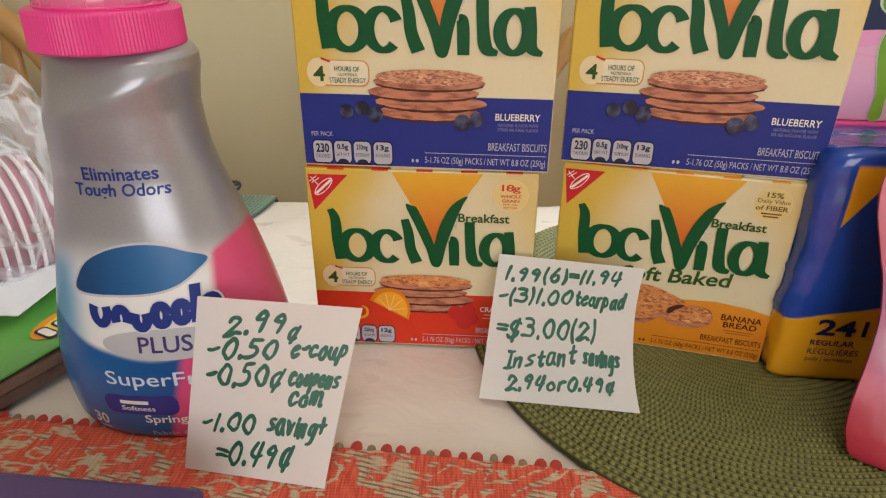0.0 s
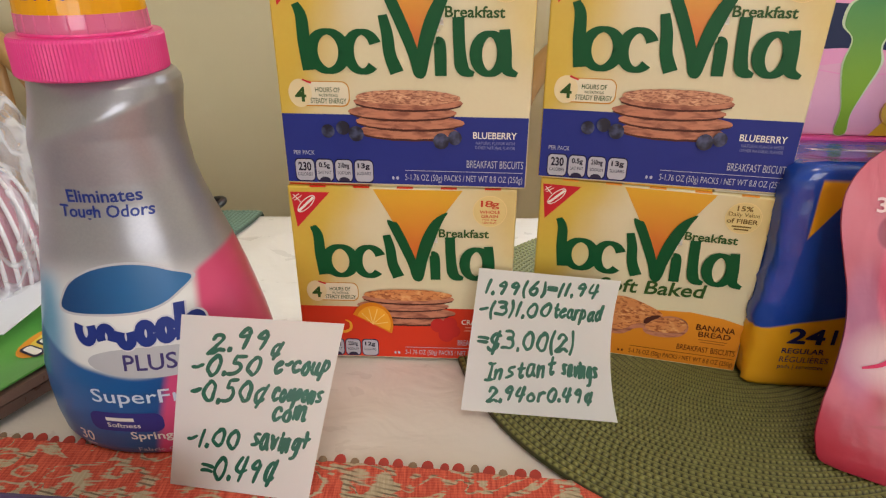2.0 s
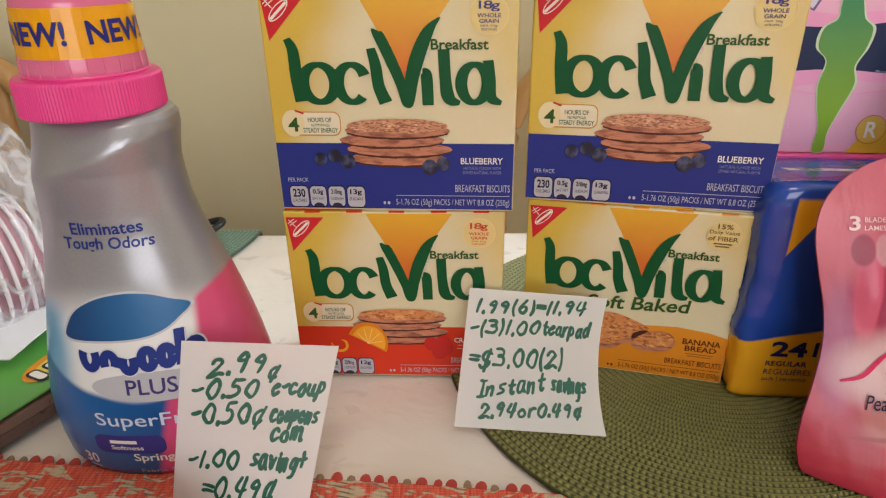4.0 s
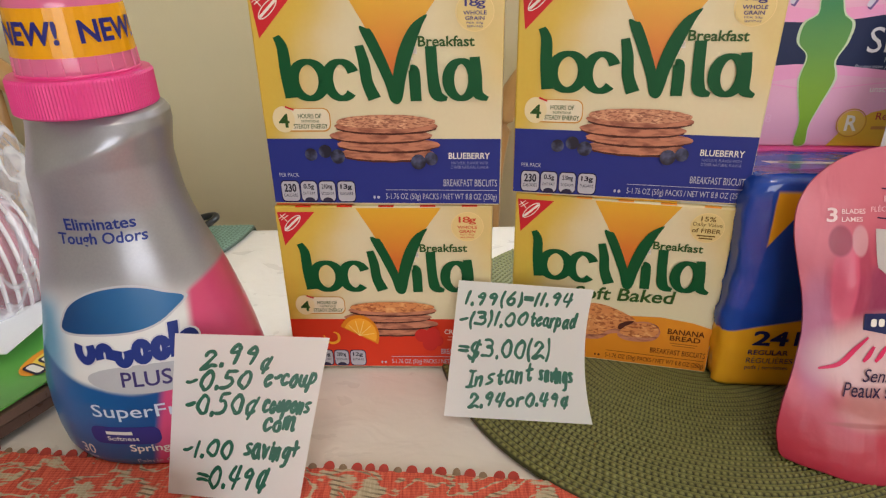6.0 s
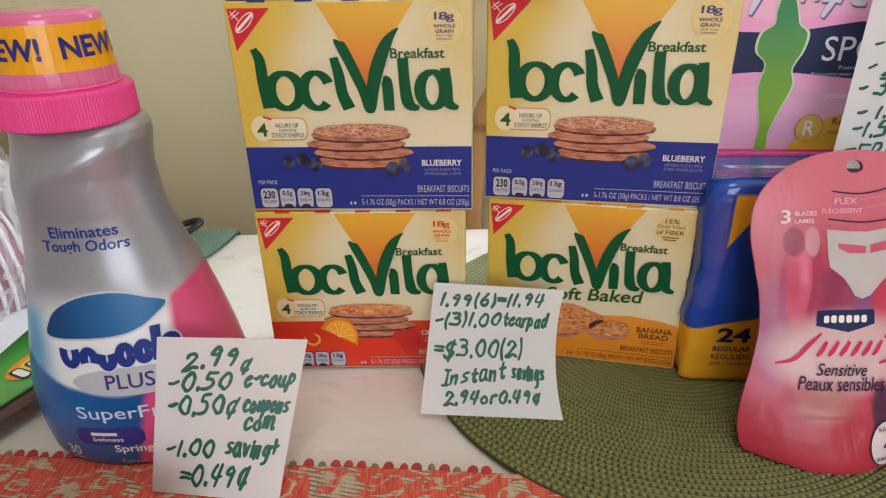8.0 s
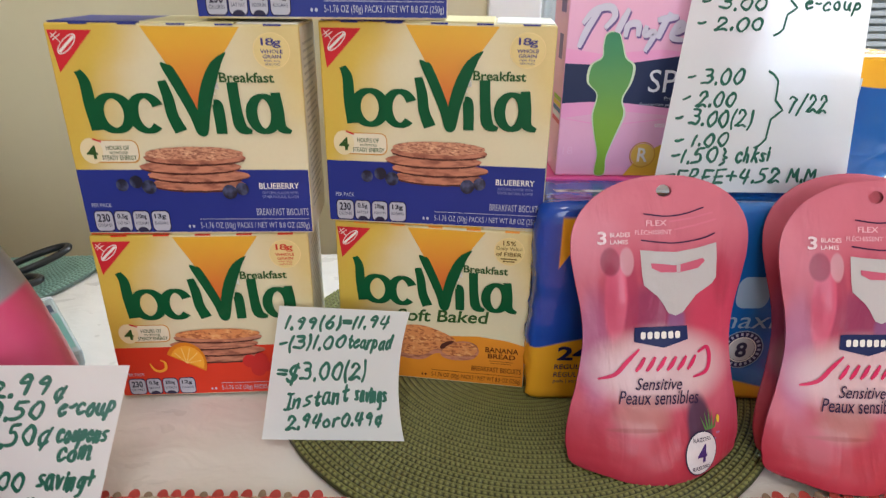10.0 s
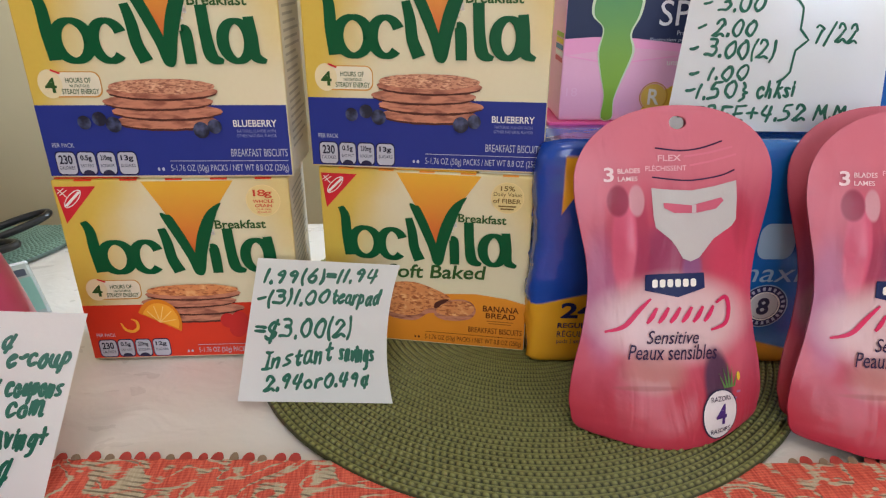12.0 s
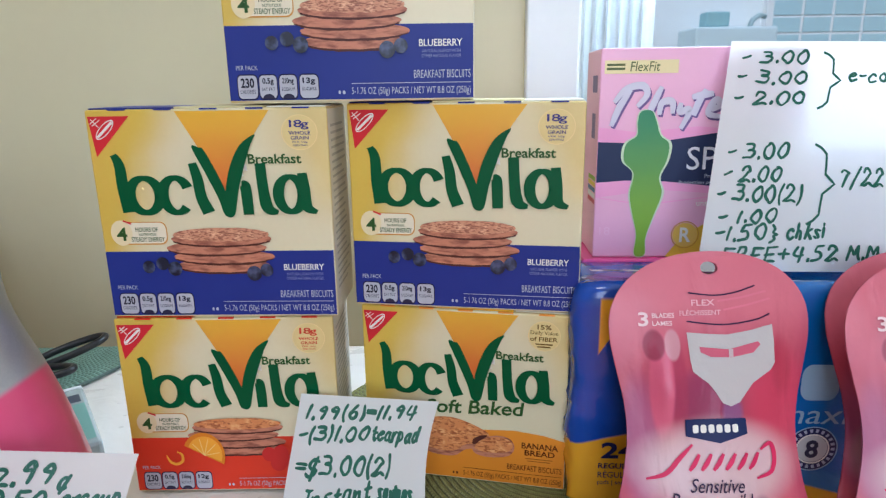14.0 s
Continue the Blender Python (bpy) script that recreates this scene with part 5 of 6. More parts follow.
    part("print_bar", flat(stroke([(0.000, 0.1622), (0.014, 0.1640), (0.028, 0.1672)], 0.0011), put, 0.0005), ink("rose_print", (214, 120, 140)), t)
    txt("FLÉCHISSENT", -0.0220, 0.0010, 0.1580, 0.1545, ink("rose_white", (232, 184, 194)), 0.012)
    part("print_bar", flat(stroke([(0.003, 0.1572), (0.016, 0.1595), (0.030, 0.1630)], 0.0011), put, 0.0005), ink("rose_print", (214, 120, 140)), t)
    part("print_arc", flat(stroke(smooth([(-0.016, 0.1672), (-0.002, 0.1655), (0.010, 0.1668), (0.022, 0.1705)]), 0.0008) + stroke(smooth([(-0.018, 0.1512), (0.002, 0.1490), (0.020, 0.1512), (0.029, 0.1545)]), 0.0008), put, 0.0005), lilac, t)
    part("count_ring", flat([oval(0.0165, 0.0225, 0.0116, 0.0116)], put, 0.0006, 0.005), dark_ink, t)
    part("count_badge", flat([oval(0.0165, 0.0225, 0.0109, 0.0109)], put, 0.0008, 0.005), ink("badge_pale", (216, 206, 208)), t)
    txt("4", 0.0130, 0.0200, 0.0272, 0.0178, ink("badge_purple", (70, 40, 110)), 0.02)
    for word_, s0 in (("RAZORS", 0.0308), ("RASOIRS", 0.0162)):
        txt(word_, 0.0102, 0.0228, s0, s0 - 0.0022, lilac)
    aloe = ink("aloe_green", (92, 130, 70))
    part("printed_leaf", flat([[(0.022 + dx, 0.034), (0.0235 + dx, 0.034), (0.0228 + dx * 2.1, 0.034 + h_)] for dx, h_ in ((-0.003, 0.008), (-0.0015, 0.011), (0.0, 0.013), (0.0015, 0.011), (0.0032, 0.008))], put, 0.0006), aloe, t)
    part("printed_flower", flat([oval(0.0298, 0.0385, 0.0012, 0.0024)], put, 0.0006), ink("flower_yellow", (226, 190, 60)), t)
    part("print_bar", flat([rect(0.011, 0.0302, 0.031, 0.0312), rect(0.015, 0.0276, 0.028, 0.0286)], put, 0.0005), ink("lilac_pale", (150, 110, 150)), t)
    return t


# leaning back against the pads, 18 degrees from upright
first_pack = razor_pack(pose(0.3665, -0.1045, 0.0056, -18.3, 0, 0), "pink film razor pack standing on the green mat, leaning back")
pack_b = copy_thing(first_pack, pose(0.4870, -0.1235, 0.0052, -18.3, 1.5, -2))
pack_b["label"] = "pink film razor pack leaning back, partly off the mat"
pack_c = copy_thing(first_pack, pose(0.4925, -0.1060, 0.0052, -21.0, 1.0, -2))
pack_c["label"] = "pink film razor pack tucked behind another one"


# ---------- packs of pads ----------
def soft_pack(name, m, W, H, D, mat, label, category, seed, crest=0.0):
    """A pillow-like plastic pack with crinkles; its top may crest towards the front."""
    t = thing(name, m, label, category, "blue packs of pads")
    n = 28
    bm = bmesh.new()
    bmesh.ops.create_cube(bm, size=2)
    bmesh.ops.subdivide_edges(bm, edges=bm.edges[:], cuts=n, use_grid_fill=True)
    for v in bm.verts:
        x, y, z = v.co
        low_ = min(1.0, max(0.0, -z))
        p = 16.0 + 10.0 * low_ * low_ * (3 - 2 * low_)
        r = (abs(x) ** p + abs(y) ** p + abs(z) ** p) ** (1 / p)
        q = Vector((x, y, z)) / r
        c_ = noise.noise(Vector((x * 2.2, y * 2.2, z * 3.0 + seed))) * 0.020 + noise.noise(Vector((x * 7, y * 7, z * 5 + seed))) * 0.010
        c_ += 0.02 * (abs(x) > 0.8) * noise.noise(Vector((x * 3, y * 9, z * 12 + seed)))
        q *= 1 + c_
        zz = q.z if q.z > -0.97 else -0.97 + (q.z + 0.97) * 0.2
        v.co = (W / 2 + q.x * W / 2, D / 2 + q.y * D / 2, H / 2 + zz * H / 2 / 0.985 + crest * max(0.0, -y) ** 1.5 * max(0.0, z) ** 2)
    part("plastic_wrap", bm, mat, t, "glossy crinkled plastic film", smooth=True)
    return t


def pack_film(name, base, dark, yellow_fn):
    m = Mat(name, 0.16, 0.0, 0.4)
    c_ = m.mix(dark, base, m.x.step(0.05, 0.12))
    c_ = m.mix(c_, (0.86, 0.42, 0.020), yellow_fn(m))
    n_ = m.noise(26, 3, (1, 1, 1), 0.8)
    m.color(c_).bump(n_ + m.noise(90, 2) * 0.2, 0.004, 0.3)
    return m.m


def lower_swash(m):
    """Yellow foot, rising in an arc, and a slanted yellow flag."""
    arc = (m.z + (m.x - 0.065).abs() * 0.25 * 1.0 - m.x.step(0.07, 0.15) * -0.020).step(0.0605, 0.0585)
    flag = (m.z - 0.098 - (m.x - 0.010) * 1.6).step(-0.001, 0.001) * m.x.step(0.0150, 0.0165) * m.x.step(0.034, 0.032) * m.z.step(0.145, 0.142)
    return arc.max(flag)


pads = soft_pack("pad_pack", pose(0.2955, -0.0330, 0.0040, 0, 0, -5.0), 0.226, 0.1450, 0.110, pack_film("pad_film", (0.012, 0.125, 0.42), (0.014, 0.070, 0.42), lower_swash),
                 "blue and yellow glossy plastic pack of pads on the green mat", "pack of pads", 3.0, 0.0085)


def pads_put(u, v, lift=0.0008):
    """Front of the pack, in its own x and height."""
    return Vector((u, 0.0006 - lift, v))


def pads_txt(s, x0, x1, s0, s1, mat, bold=0.0, shear=0.0, who=None, rise=0.0):
    part("lettering", words(s, x0, -s0, x1, -s1, lambda u, v, l: pads_put(u, -v, l), 0.0012, bold, shear, rise), mat, who or pads)


navy_deep = ink("deep_navy", (30, 34, 84))
pads_txt("24", 0.0205, 0.0430, 0.0465, 0.0350, navy_deep, 0.03)
pads_txt("REGULAR", 0.0190, 0.0450, 0.0315, 0.0275, navy_deep, 0.015)
pads_txt("RÉGULIÈRES", 0.0190, 0.0490, 0.0262, 0.0208, navy_deep)
pads_txt("pads | serviettes", 0.0190, 0.0470, 0.0190, 0.0150, navy_deep)
part("print_mark", flat([rect(0.0470, 0.0355, 0.0495, 0.0465)], pads_put, 0.001), navy_deep, pads)
sky_print = ink("sky_print", (150, 176, 200))
part("brand_shape", flat([pill(0.118, 0.078, 0.137, 0.102, 0.006, 0.008), pill(0.140, 0.078, 0.163, 0.102, 0.006, 0.008)], pads_put, 0.001), sky_print, pads)
pads_txt("maxi", 0.128, 0.172, 0.0745, 0.062, sky_print, 0.0, 0.15)


def hour_badge(cx, cz, r, put, parent):
    part("badge", flat([oval(cx, cz, r, r)], put, 0.0010), navy_deep, parent)
    part("badge_ring", flat(ring(cx, cz, r * 1.04, r * 1.04, 0.05), put, 0.0012), sky_print, parent)
    part("badge_ring", flat(ring(cx, cz, r * 0.70, r * 0.70, 0.10), put, 0.0014), white_ink, parent)
    part("badge_face", flat([oval(cx, cz, r * 0.62, r * 0.62)], put, 0.0012), ink("badge_face", (206, 204, 204)), parent)
    part("lettering", words("8", cx - r * 0.30, -(cz + r * 0.42), cx + r * 0.24, -(cz - r * 0.42), lambda u, v, l: put(u, -v, l), 0.0016, 0.03), dark_ink, parent)
    dashes = []
    for k in range(22):
        a = 2 * math.pi * k / 22
        dashes.append([(cx + r * q * math.cos(a + d), cz + r * q * math.sin(a + d)) for q, d in ((0.76, -0.07), (0.92, -0.07), (0.92, 0.07), (0.76, 0.07))])
    part("print_bar", flat(dashes, put, 0.0012), pale_ink, parent)


hour_badge(0.152, 0.0445, 0.0150, pads_put, pads)
# white sealed strip along the top edge
strip = Mat("white_strip", 0.3).color((0.72, 0.72, 0.70))
part("seal_strip", flat([rect(0.012, 0.002, 0.095, 0.016)], lambda u, v, l: Vector((u, 0.010 + v, 0.1566 - v * 0.22 + l + 0.001 * math.sin(u * 90))), 0.0006), strip.m, pads)
part("print_bar", flat([rect(0.020 + k * 0.007, 0.005, 0.0255 + k * 0.007, 0.013) for k in range(6)], lambda u, v, l: Vector((u, 0.010 + v, 0.1570 - v * 0.22 + l + 0.001 * math.sin(u * 90))), 0.0009), ink("strip_print", (120, 124, 150)), pads)


def upper_swash(m):
    return (((m.x - 0.105) / 0.055) * ((m.x - 0.105) / 0.055) + ((m.z - 0.092) / 0.022) * ((m.z - 0.092) / 0.022)).step(1.05, 0.95)


upper = soft_pack("pad_pack", pose(0.4560, 0.0300, 0.1500, 0, 0, -4), 0.125, 0.092, 0.065, pack_film("upper_pad_film", (0.010, 0.12, 0.42), (0.008, 0.06, 0.30), upper_swash),
                  "smaller blue plastic pack of pads lying on the larger one", "pack of pads", 8.0)
hour_badge(0.0570, 0.0300, 0.0135, pads_put, upper)
part("white_swash", flat([[(0.045, 0.066), (0.052, 0.074), (0.066, 0.078), (0.085, 0.077), (0.085, 0.060), (0.075, 0.050), (0.068, 0.060), (0.056, 0.063)]], pads_put, 0.0010), ink("swash_grey", (206, 210, 214)), upper)
# gathered film at its top corner
gv, gf = [], []
for i in range(13):
    for j in range(9):
        gv.append((0.004 + 0.070 * i / 12, 0.010 + 0.03 * j / 8 + 0.004 * math.sin(i * 1.3), 0.088 + 0.013 * math.sin(math.pi * i / 12) * (1 - abs(j / 4 - 1)) + 0.003 * math.sin(i * 2.1 + j)))
for i in range(12):
    for j in range(8):
        gf.append((i * 9 + j, (i + 1) * 9 + j, (i + 1) * 9 + j + 1, i * 9 + j + 1))
part("gathered_film", (gv, gf), Mat("film_white", 0.15, 0, 0.3).color((0.62, 0.72, 0.80)).m, upper, "folded pale film end", smooth=True)


# ---------- pink cartons ----------
pink_card = paint("pink_card", lin(236, 176, 206), 0.36, 0.05, 30)
hot_pink = paint("hot_pink_card", lin(226, 82, 150), 0.4, 0.05, 30)
slab = thing("pink_carton", pose(0.3180, 0.0400, 0.1462, 0, 0, -5), "flat hot-pink card carton lying on the pack of pads", "carton")
part("carton_body", box(0, 0.138, 0, 0.055, 0, 0.0058, 0.001), hot_pink, slab)
tall = thing("pink_carton", pose(0.3262, 0.0450, 0.1522, 0, 0, -5), "pale pink carton with dark blue band, standing on pads", "carton")
TW, TH, TD = 0.1360, 0.1450, 0.052
part("carton_body", box(0, TW, 0, TD, 0, TH, 0.0012), pink_card, tall, "pale pink printed card")


def tp(u, v, lift=0.0002):
    return Vector((u * TW, -lift, (1 - v) * TH))


band_navy = ink("band_navy", (40, 50, 84))
mid_pink = ink("mid_pink", (240, 164, 206))
part("pink_field", flat([[(0.004, 0.36), (0.20, 0.385), (0.5, 0.36), (0.996, 0.40), (0.996, 0.70), (0.6, 0.68), (0.30, 0.66), (0.004, 0.70)]], tp, 0.0001), mid_pink, tall)
part("dark_band", flat([[(0.004, 0.43), (0.15, 0.435), (0.35, 0.425), (0.60, 0.39), (0.80, 0.395), (0.996, 0.42), (0.996, 0.64), (0.80, 0.655), (0.60, 0.645), (0.35, 0.62), (0.15, 0.615), (0.004, 0.625)]], tp, 0.0003), band_navy, tall)
yf = [(0.38, 0.996), (0.45, 0.905), (0.56, 0.835), (0.70, 0.80), (0.85, 0.785), (0.996, 0.79), (0.996, 0.996)]
part("yellow_field", flat([yf], tp, 0.0003), ink("carton_yellow", (228, 184, 60)), tall)
part("cream_tab", flat([rect(0.02, 0.055, 0.38, 0.115)], tp, 0.0003), ink("tab_cream", (238, 222, 170)), tall)
part("lettering", words("FlexFit", 0.145, 0.062, 0.29, 0.105, tp, 0.0006, 0.0, 0.15), ink("tab_green", (92, 104, 60)), tall)
part("print_bar", flat([rect(0.03, 0.07, 0.12, 0.08), rect(0.03, 0.088, 0.12, 0.098)], tp, 0.0005), ink("tab_green", (92, 104, 60)), tall)
part("lettering", words("360°", 0.79, 0.075, 0.93, 0.135, tp, 0.0006, 0.0, 0.1), ink("violet_print", (170, 120, 180)), tall)
part("droplet", flat([[(0.70, 0.05), (0.76, 0.06), (0.79, 0.05), (0.79, 0.10), (0.76, 0.145), (0.71, 0.11)]], tp, 0.0005), ink("droplet_white", (226, 222, 232)), tall)
part("swirl", flat(stroke([(0.86, 0.055), (0.91, 0.05), (0.94, 0.06)], 0.010) + stroke([(0.74, 0.155), (0.80, 0.17), (0.88, 0.165)], 0.010), tp, 0.0005), mid_pink, tall)
# brand mark as a row of plain slanted silver forms
silver_ink = ink("silver_print", (214, 208, 224))
shadow_ink = ink("violet_shadow", (120, 96, 150))
swashes = [
    [(0.065, 0.355), (0.10, 0.27), (0.155, 0.185)], [(0.075, 0.245), (0.13, 0.185), (0.21, 0.17), (0.235, 0.21), (0.19, 0.265)], [(0.305, 0.175), (0.27, 0.25), (0.245, 0.31)],
    [(0.30, 0.305), (0.31, 0.25), (0.36, 0.245), (0.365, 0.30)], [(0.405, 0.25), (0.40, 0.29), (0.45, 0.285), (0.41, 0.37)], [(0.52, 0.19), (0.485, 0.26), (0.47, 0.31)],
    [(0.455, 0.225), (0.51, 0.215), (0.56, 0.21)], [(0.555, 0.285), (0.60, 0.26), (0.57, 0.24), (0.54, 0.30), (0.60, 0.315)], [(0.635, 0.23), (0.665, 0.27), (0.70, 0.325)]]
for kk, line in enumerate(swashes):
    line = smooth(line, 6)
    taper = [0.020 + 0.014 * math.sin(math.pi * q / (len(line) - 1)) for q in range(len(line))]
    part("brand_shadow", flat(stroke([(a + 0.008, b + 0.010) for a, b in line], taper), tp, 0.0004), shadow_ink, tall)
    part("brand_shape", flat(stroke(line, taper), tp, 0.0006 + kk * 0.00005), silver_ink, tall)
part("lettering", words("SPORT", 0.455, 0.455, 0.935, 0.565, tp, 0.0006), ink("sport_silver", (224, 224, 230)), tall)
part("lettering", words("Protection for bodies in motion", 0.55, 0.585, 0.935, 0.605, tp, 0.0006), pale_ink, tall)
part("lettering", words("Protection pour les corps en mouvement", 0.42, 0.617, 0.935, 0.638, tp, 0.0006, 0, 0.15), pale_ink, tall)
part("lettering", words("unscented", 0.52, 0.712, 0.69, 0.74, tp, 0.0006, 0.01), white_ink, tall)
part("print_bar", flat([rect(0.72, 0.718, 0.92, 0.734)], tp, 0.0004), ink("faint_pink", (240, 190, 216)), tall)
part("r_ring", flat(ring(0.475, 0.885, 0.072, 0.068, 0.07), tp, 0.0006), ink("ring_gold", (206, 150, 60)), tall)
part("r_disc", flat([oval(0.475, 0.885, 0.064, 0.060)], tp, 0.0005), ink("disc_gold", (230, 190, 90)), tall)
part("lettering", words("R", 0.447, 0.848, 0.505, 0.922, tp, 0.0008, 0.02), white_ink, tall)
part("lettering", words("Regular", 0.585, 0.835, 0.745, 0.88, tp, 0.0006, 0.01), ink("brick_print", (180, 70, 60)), tall)
part("print_bar", flat([rect(0.76, 0.85, 0.91, 0.866), rect(0.575, 0.90, 0.72, 0.915)], tp, 0.0005), ink("ochre_print", (200, 140, 70)), tall)
part("lettering", words("régulière", 0.735, 0.885, 0.91, 0.925, tp, 0.0006), ink("ochre_print", (200, 140, 70)), tall)
part("lettering", words("18", 0.03, 0.845, 0.085, 0.885, tp, 0.0006), ink("faint_pink", (240, 190, 216)), tall)
part("pink_lines", flat(stroke([(0.02, 0.70), (0.25, 0.735), (0.55, 0.70), (0.98, 0.665)], 0.006), tp, 0.0004), mid_pink, tall)
# the printed figure becomes one plain green tapered form
fig = [(0.245 + (u - 0.242) * 1.3, v) for u, v in [(0.215, 0.29), (0.255, 0.285), (0.275, 0.33), (0.295, 0.40), (0.33, 0.44), (0.325, 0.52), (0.30, 0.60), (0.315, 0.68), (0.285, 0.80), (0.262, 0.90), (0.262, 0.985), (0.222, 0.985), (0.225, 0.88), (0.205, 0.78), (0.19, 0.68), (0.20, 0.58), (0.16, 0.52), (0.165, 0.44), (0.205, 0.40), (0.205, 0.34)]]
figure_green = grade("figure_green", lin(132, 176, 50), lin(40, 130, 84), "z", 0.02, 0.11)
fig = smooth(fig, 5, True)
part("green_form_edge", flat([[(0.242 + (u - 0.242) * 1.12, 0.64 + (v - 0.64) * 1.012) for u, v in fig]], tp, 0.0005), ink("form_edge", (206, 222, 190)), tall)
part("green_form", flat([fig], tp, 0.0008), figure_green, tall, "plain green tapered printed form")


def tside(u, v, lift=0.0002):
    return Vector((-lift, (1 - u) * TD, (1 - v) * TH))


for k, cc in enumerate(((150, 180, 60), (230, 200, 70), (70, 120, 170), (230, 230, 235), (210, 80, 110))):
    part("side_stripe", flat([rect(0.45, 0.60 + k * 0.028, 0.98, 0.622 + k * 0.028)], tside), ink("stripe%s" % "abcde"[k], cc), tall)
part("side_bar", flat([rect(0.50, 0.12, 0.85, 0.20), rect(0.55, 0.30, 0.80, 0.42)], tside), ink("violet_shadow", (120, 96, 150)), tall)


# ---------- left side of the table ----------
# nested paper cups in a clear bag
cup_white = paint("cup_white", (0.72, 0.66, 0.68), 0.45, 0.05, 40)
cup_pink = paint("cup_pink", (0.46, 0.15, 0.20), 0.5, 0.08, 50)


def paper_cup(m):
    t = thing("paper_cup", m, "pink and white paper cup nested in a bagged stack", "cup", "nested paper cups")
    part("cup_wall", lathe([(0.036, -0.085), (0.0500, -0.001), (0.0492, -0.001), (0.0352, -0.084)], 40), cup_pink, t, smooth=True)
    ringv = [(0.0505 * math.cos(2 * math.pi * k / 40), 0.0505 * math.sin(2 * math.pi * k / 40), 0.0) for k in range(40)]
    part("rolled_rim", tube(ringv, 0.0016, 8, True), cup_white, t, "white rolled rim", smooth=True)
    return t


axis = Vector((0.64, 0.77, 0.0)).normalized()
turn = axis.to_track_quat("Z", "Y").to_matrix().to_4x4()
START = Vector((-0.237, 0.085, 0.057))
first_cup = paper_cup(Matrix.Translation(START) @ turn)
for k in range(1, 30):
    copy_thing(first_cup, Matrix.Translation(START - axis * (0.0082 * k)) @ turn)
START2 = Vector((-0.300, 0.090, 0.160))
axis2 = Vector((0.80, 0.60, 0.04)).normalized()
turn2 = axis2.to_track_quat("Z", "Y").to_matrix().to_4x4()
for k in range(16):
    copy_thing(first_cup, Matrix.Translation(START2 - axis2 * (0.0082 * k)) @ turn2)
film = Mat("clear_film", 0.10, 0.0, 0.0).color((0.84, 0.87, 0.92))
_r = film.noise(17, 3, (1, 2.0, 1), 1.2)
# highlights along the crinkles are painted as paler, more opaque noise lines
_a = (_r - 0.5).abs().step(0.10, 0.0) * 0.32 + 0.12
film.nt.links.new(_a.s, film.b.inputs["Alpha"])
film.bump(_r, 0.008, 0.8)
fv, ff = [], []
NB = 48
for i in range(NB + 1):
    for j in range(NB):
        s, w = i / NB, 2 * math.pi * j / NB
        rad = 0.060 + 0.028 * s * (1 - s) + 0.006 * noise.noise(Vector((s * 7, math.cos(w) * 2.5, math.sin(w) * 2.5))) + 0.003 * noise.noise(Vector((s * 18, math.cos(w) * 7, math.sin(w) * 7)))
        if s > 0.86:
            rad *= max(0.12, 1 - ((s - 0.86) / 0.14) ** 1.5)
        p = START + Vector((0, 0, 0.034)) - axis * 0.17 + axis * (0.205 * s)
        side_v = axis.cross(Vector((0, 0, 1))).normalized()
        up_v = side_v.cross(axis)
        p = p + side_v * (rad * math.cos(w)) + up_v * (rad * 1.30 * math.sin(w))
        p.z = max(p.z, 0.0042)
        fv.append(p)
for i in range(NB):
    for j in range(NB):
        k = (j + 1) % NB
        ff.append((i * NB + j, i * NB + k, (i + 1) * NB + k, (i + 1) * NB + j))
cup_bag = thing("clear_bag", pose(0, 0, 0), "crinkled clear plastic bag round the stacks of cups", "bag")
bag_film = part("plastic_film", (fv, ff), film.m, cup_bag, smooth=True)
bag_film.visible_shadow = False

# leaflets and magazines, stacked askew
gloss_dark = paint("magazine_edge", (0.16, 0.09, 0.07), 0.3, 0.25, 60)
leaf_green = Mat("leaflet_green", 0.3)
leaf_green.color(leaf_green.mix(lin(58, 140, 56), lin(120, 186, 92), leaf_green.noise(18, 3)))
white_sheet = paint("leaflet_white", (0.70, 0.71, 0.73), 0.5, 0.05, 20)


def leaflet(name, label, m, W, D, z, mat, curl, category):
    t = thing(name, m, label, category, "papers beside the bottle")
    vs, fs = [], []
    n = 20
    for lay in (0, 1):
        for i in range(n + 1):
            for j in range(n + 1):
                u, v = i / n, j / n
                vs.append((-u * W, v * D, curl * (1 - u) ** 2 * (0.4 + 0.6 * v) + lay * z))
    for lay in (0, 1):
        o = lay * (n + 1) ** 2
        for i in range(n):
            for j in range(n):
                q = (o + i * (n + 1) + j, o + (i + 1) * (n + 1) + j, o + (i + 1) * (n + 1) + j + 1, o + i * (n + 1) + j + 1)
                fs.append(q if lay == 0 else q[::-1])
    o = (n + 1) ** 2
    for i in range(n):
        for a, b in (((i, i + 1)), ((n * (n + 1) + i, n * (n + 1) + i + 1))):
            fs.append((a, b, b + o, a + o))
        for a, b in ((i * (n + 1), (i + 1) * (n + 1)), (i * (n + 1) + n, (i + 1) * (n + 1) + n)):
            fs.append((a, b, b + o, a + o))
    part("booklet", (vs, fs), mat, t)
    return t


leaflet("magazine", "dark glossy magazine lying on the tablecloth", pose(-0.1800, -0.0900, 0.0012, 0, 0, -29), 0.12, 0.13, 0.0075, gloss_dark, 0.006, "magazine")
leaflet("magazine", "brown edged magazine in a loose stack", pose(-0.1760, -0.0860, 0.0090, 0, 0, -31), 0.12, 0.125, 0.0065, paint("magazine_brown", (0.20, 0.12, 0.09), 0.3, 0.3, 50), 0.010, "magazine")
promo = leaflet("leaflet", "green glossy advertising leaflet with a bright oval mark", pose(-0.1750, -0.0810, 0.0160, 0, 0, -30), 0.12, 0.12, 0.0012, leaf_green.m, 0.014, "leaflet")


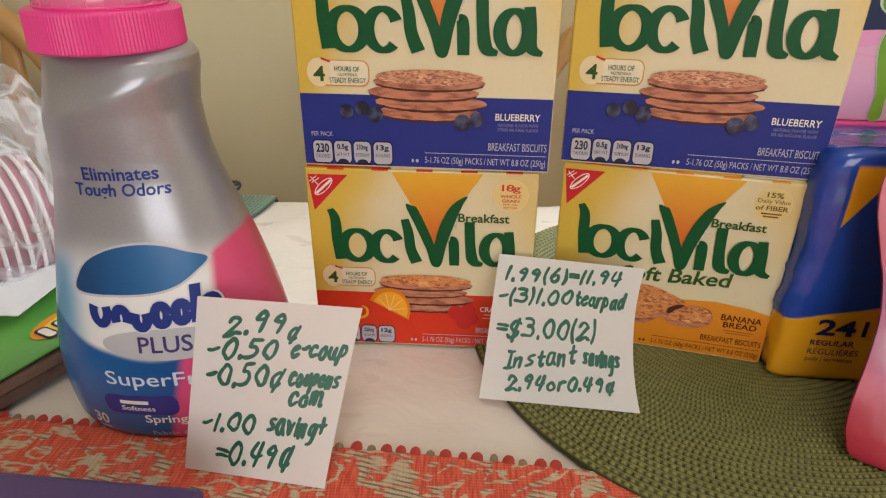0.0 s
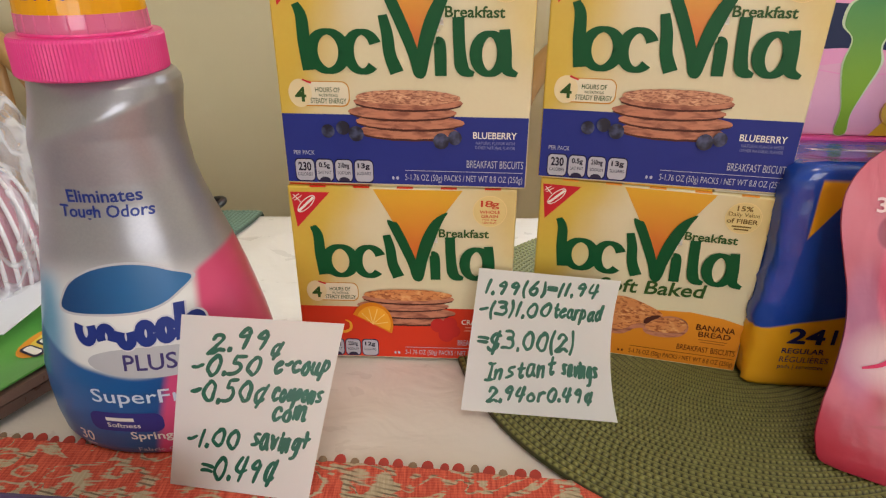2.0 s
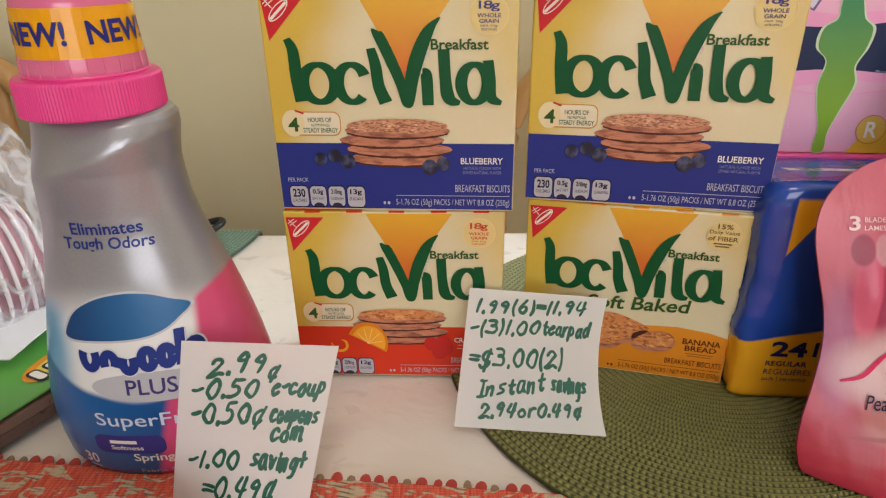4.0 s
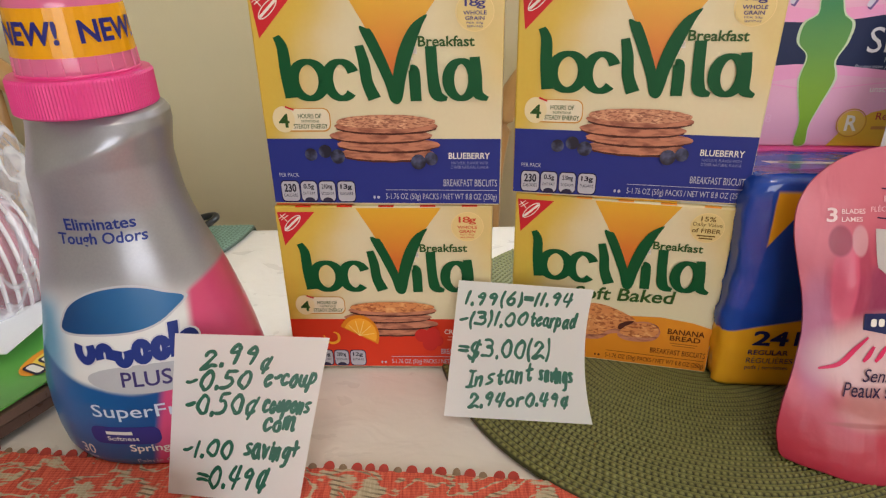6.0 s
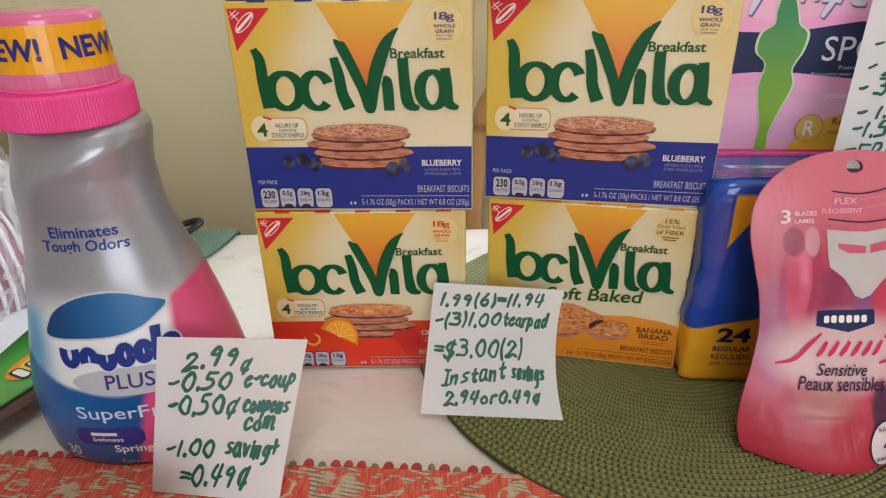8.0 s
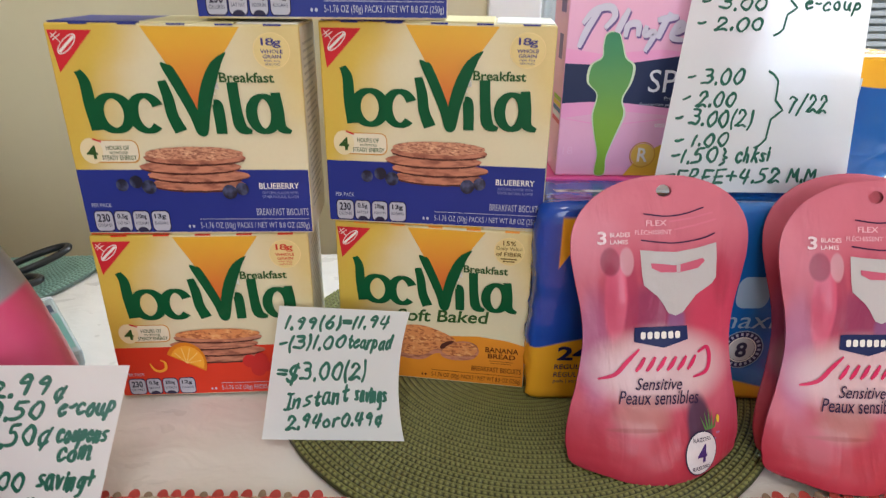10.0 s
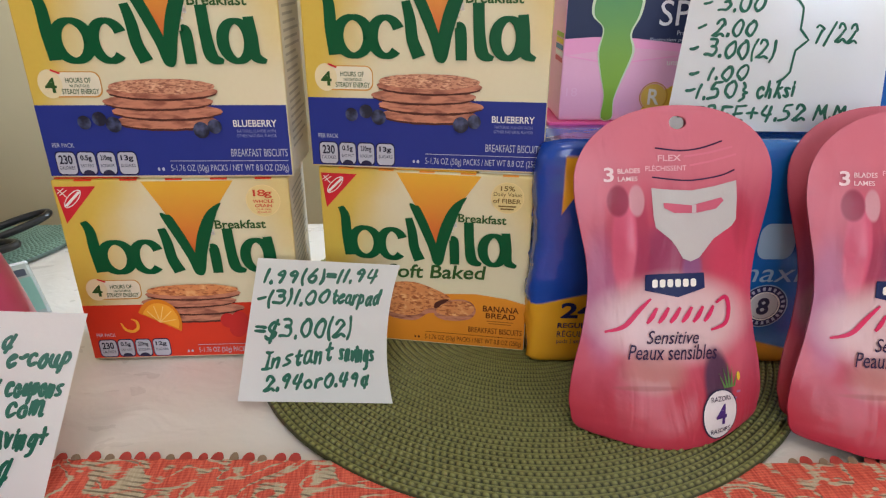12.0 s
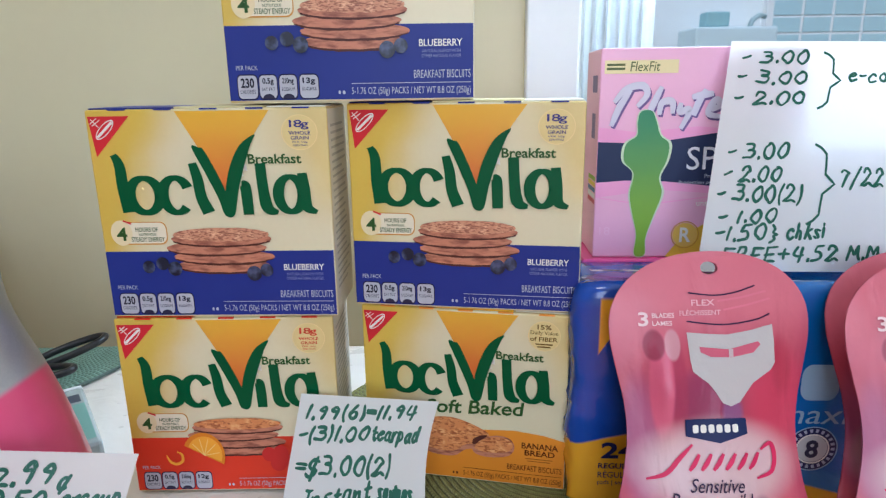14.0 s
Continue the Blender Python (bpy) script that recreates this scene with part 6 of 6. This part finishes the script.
def promo_put(u, v, lift=0.0006):
    return Vector((-u, v, 0.014 * (1 - u / 0.12) ** 2 * (0.4 + 0.6 * v / 0.12) + 0.0012 + lift))


part("sun_mark", flat([oval(0.026, 0.070, 0.020, 0.032)], promo_put, 0.0004, 0.01), ink("mark_orange", (232, 150, 50)), promo)
part("sun_mark", flat([oval(0.026, 0.070, 0.014, 0.024)], promo_put, 0.0006, 0.01), ink("mark_yellow", (236, 206, 90)), promo)
for k in range(5):
    part("brand_shape", flat([pill(0.012, 0.042 + k * 0.011, 0.034, 0.0505 + k * 0.011, 0.004, 0.003)], promo_put, 0.0009, 0.01), dark_ink, promo)
    part("brand_shape", flat([pill(0.0145, 0.0435 + k * 0.011, 0.0315, 0.049 + k * 0.011, 0.003, 0.002)], promo_put, 0.0012, 0.01), white_ink, promo)
leaflet("leaflet", "white paper leaflet on the pile", pose(-0.1930, -0.0230, 0.0300, 0, 0, -6), 0.075, 0.10, 0.0008, white_sheet, 0.004, "leaflet")

# purple box at the table's front
purple = paint("purple_card", (0.075, 0.045, 0.150), 0.4, 0.2, 30)
pbox = thing("purple_box", pose(-0.0150, -0.1665, 0.0016, 0, 0, -4), "dark purple card box lying at the front of the runner", "box")
part("lid", box(-0.42, 0, -0.16, 0, 0.0, 0.0385, 0.003), purple, pbox)

# scissors on the far mat
black_grip = paint("black_grip", (0.012, 0.013, 0.016), 0.3, 0.2, 60)
steel = paint("steel", (0.55, 0.56, 0.58), 0.25, 0.08, 80, metal=1.0)
sc = thing("scissors", pose(-0.148, 0.196, 0.0105, 0, 0, 28), "black-handled scissors lying on the green mat", "scissors")


def loop(cx, cy, a, b, n=30, tilt=0.0, rise=0.0):
    out = []
    for k in range(n):
        w = 2 * math.pi * k / n
        x, y = a * math.cos(w), b * math.sin(w)
        out.append((cx + x * math.cos(tilt) - y * math.sin(tilt), cy + x * math.sin(tilt) + y * math.cos(tilt), 0.004 + rise * (1 + math.cos(w)) / 2))
    return out


part("handle", tube(loop(-0.004, 0.010, 0.036, 0.014, 30, 0.10, 0.016), 0.0036, 10, True), black_grip, sc, smooth=True)
part("handle", tube(loop(-0.030, -0.022, 0.034, 0.013, 30, -0.35, 0.006), 0.0036, 10, True), black_grip, sc, smooth=True)
for sy in (1, -1):
    part("blade", tube([(-0.038, 0.004 * sy, 0.004), (-0.07, -0.004 * sy, 0.003), (-0.15, -0.008 * sy, 0.003)], [0.005, 0.006, 0.001], 8, False, 0.25), steel, sc)
part("pivot_screw", lathe([(0.004, 0.001), (0.004, 0.007), (0.003, 0.008)], 16, -0.062, 0.0), steel, sc)

# small clear packet with a dark label
clear_plastic = Mat("clear_plastic", 0.12).color((0.78, 0.85, 0.84)).set(Transmission_Weight=0.55, IOR=1.3)
pk = thing("clear_packet", pose(-0.1150, 0.1290, 0.0010, 0, 0, -56), "small clear plastic packet with a dark label on the tablecloth", "packet")
part("packet_body", box(0, 0.112, -0.011, 0.011, 0, 0.0165, 0.003), clear_plastic.m, pk)
part("packet_cap", box(-0.006, 0.0, -0.0105, 0.0105, 0.001, 0.0160, 0.0015), white_sheet, pk)
part("packet_label", flat([rect(0.016, -0.007, 0.032, 0.006)], lambda u, v, l: Vector((u, v, 0.0165 + l)), 0.0004), ink("label_dark", (60, 66, 84)), pk)
part("packet_insert", flat([rect(0.036, -0.008, 0.105, 0.008)], lambda u, v, l: Vector((u, v, 0.0165 + l)), 0.0003), ink("insert_green", (120, 160, 150)), pk)

# ---------- chairs behind the table ----------
oak = Mat("chair_oak", 0.35, 0, 0.15)
_g = oak.noise(14, 4, (6, 6, 0.8), 0.5)
oak.color(oak.mix((0.46, 0.24, 0.085), (0.62, 0.37, 0.15), _g)).bump(_g, 0.001, 0.15)


def chair(m, label):
    """Bow-backed wooden chair; its back faces +y, origin on the floor under the seat."""
    t = thing("dining_chair", m, label, "chair", "chairs round the table")
    sv = lathe([(0.0, 0.425), (0.19, 0.425), (0.205, 0.435), (0.205, 0.452), (0.19, 0.460), (0.0, 0.452)][1:-1], 40)
    part("seat", sv, oak.m, t, smooth=True)
    for sx, sy in ((-1, -1), (1, -1), (-1, 1), (1, 1)):
        part("leg", tube([(0.13 * sx, 0.13 * sy, 0.43), (0.155 * sx, 0.155 * sy, 0.22), (0.18 * sx, 0.18 * sy, 0.0)], [0.016, 0.019, 0.013], 12), oak.m, t, smooth=True)
    bow = []
    for k in range(61):
        a = math.pi * k / 60
        bow.append((0.200 * math.cos(a), 0.185 + 0.02 * math.sin(a), 0.45 + 0.493 * math.sin(a) ** 0.28))
    part("back_bow", tube(bow, 0.0165, 12, False, 0.9), oak.m, t, smooth=True)
    for k in range(5):
        x = -0.10 + 0.05 * k
        topz = 0.45 + 0.493 * math.sin(math.acos(max(-1, min(1, x * 1.25 / 0.200)))) ** 0.28
        part("splat", tube([(x, 0.175, 0.45), (x * 1.1, 0.185, 0.66), (x * 1.2, 0.19, 0.79), (x * 1.25, 0.20, topz)], [0.008, 0.014, 0.019, 0.009], 10, False, 0.5), oak.m, t, smooth=True)
    return t


first_chair = chair(pose(-0.560, 0.195, FLOOR, 0, 0, 0), "honey-coloured wooden bow-back chair pushed under the table")
second = copy_thing(first_chair, pose(0.355, 0.20, FLOOR, 0, 0, -4))
second["label"] = "honey-coloured wooden bow-back chair behind the stacked cartons"
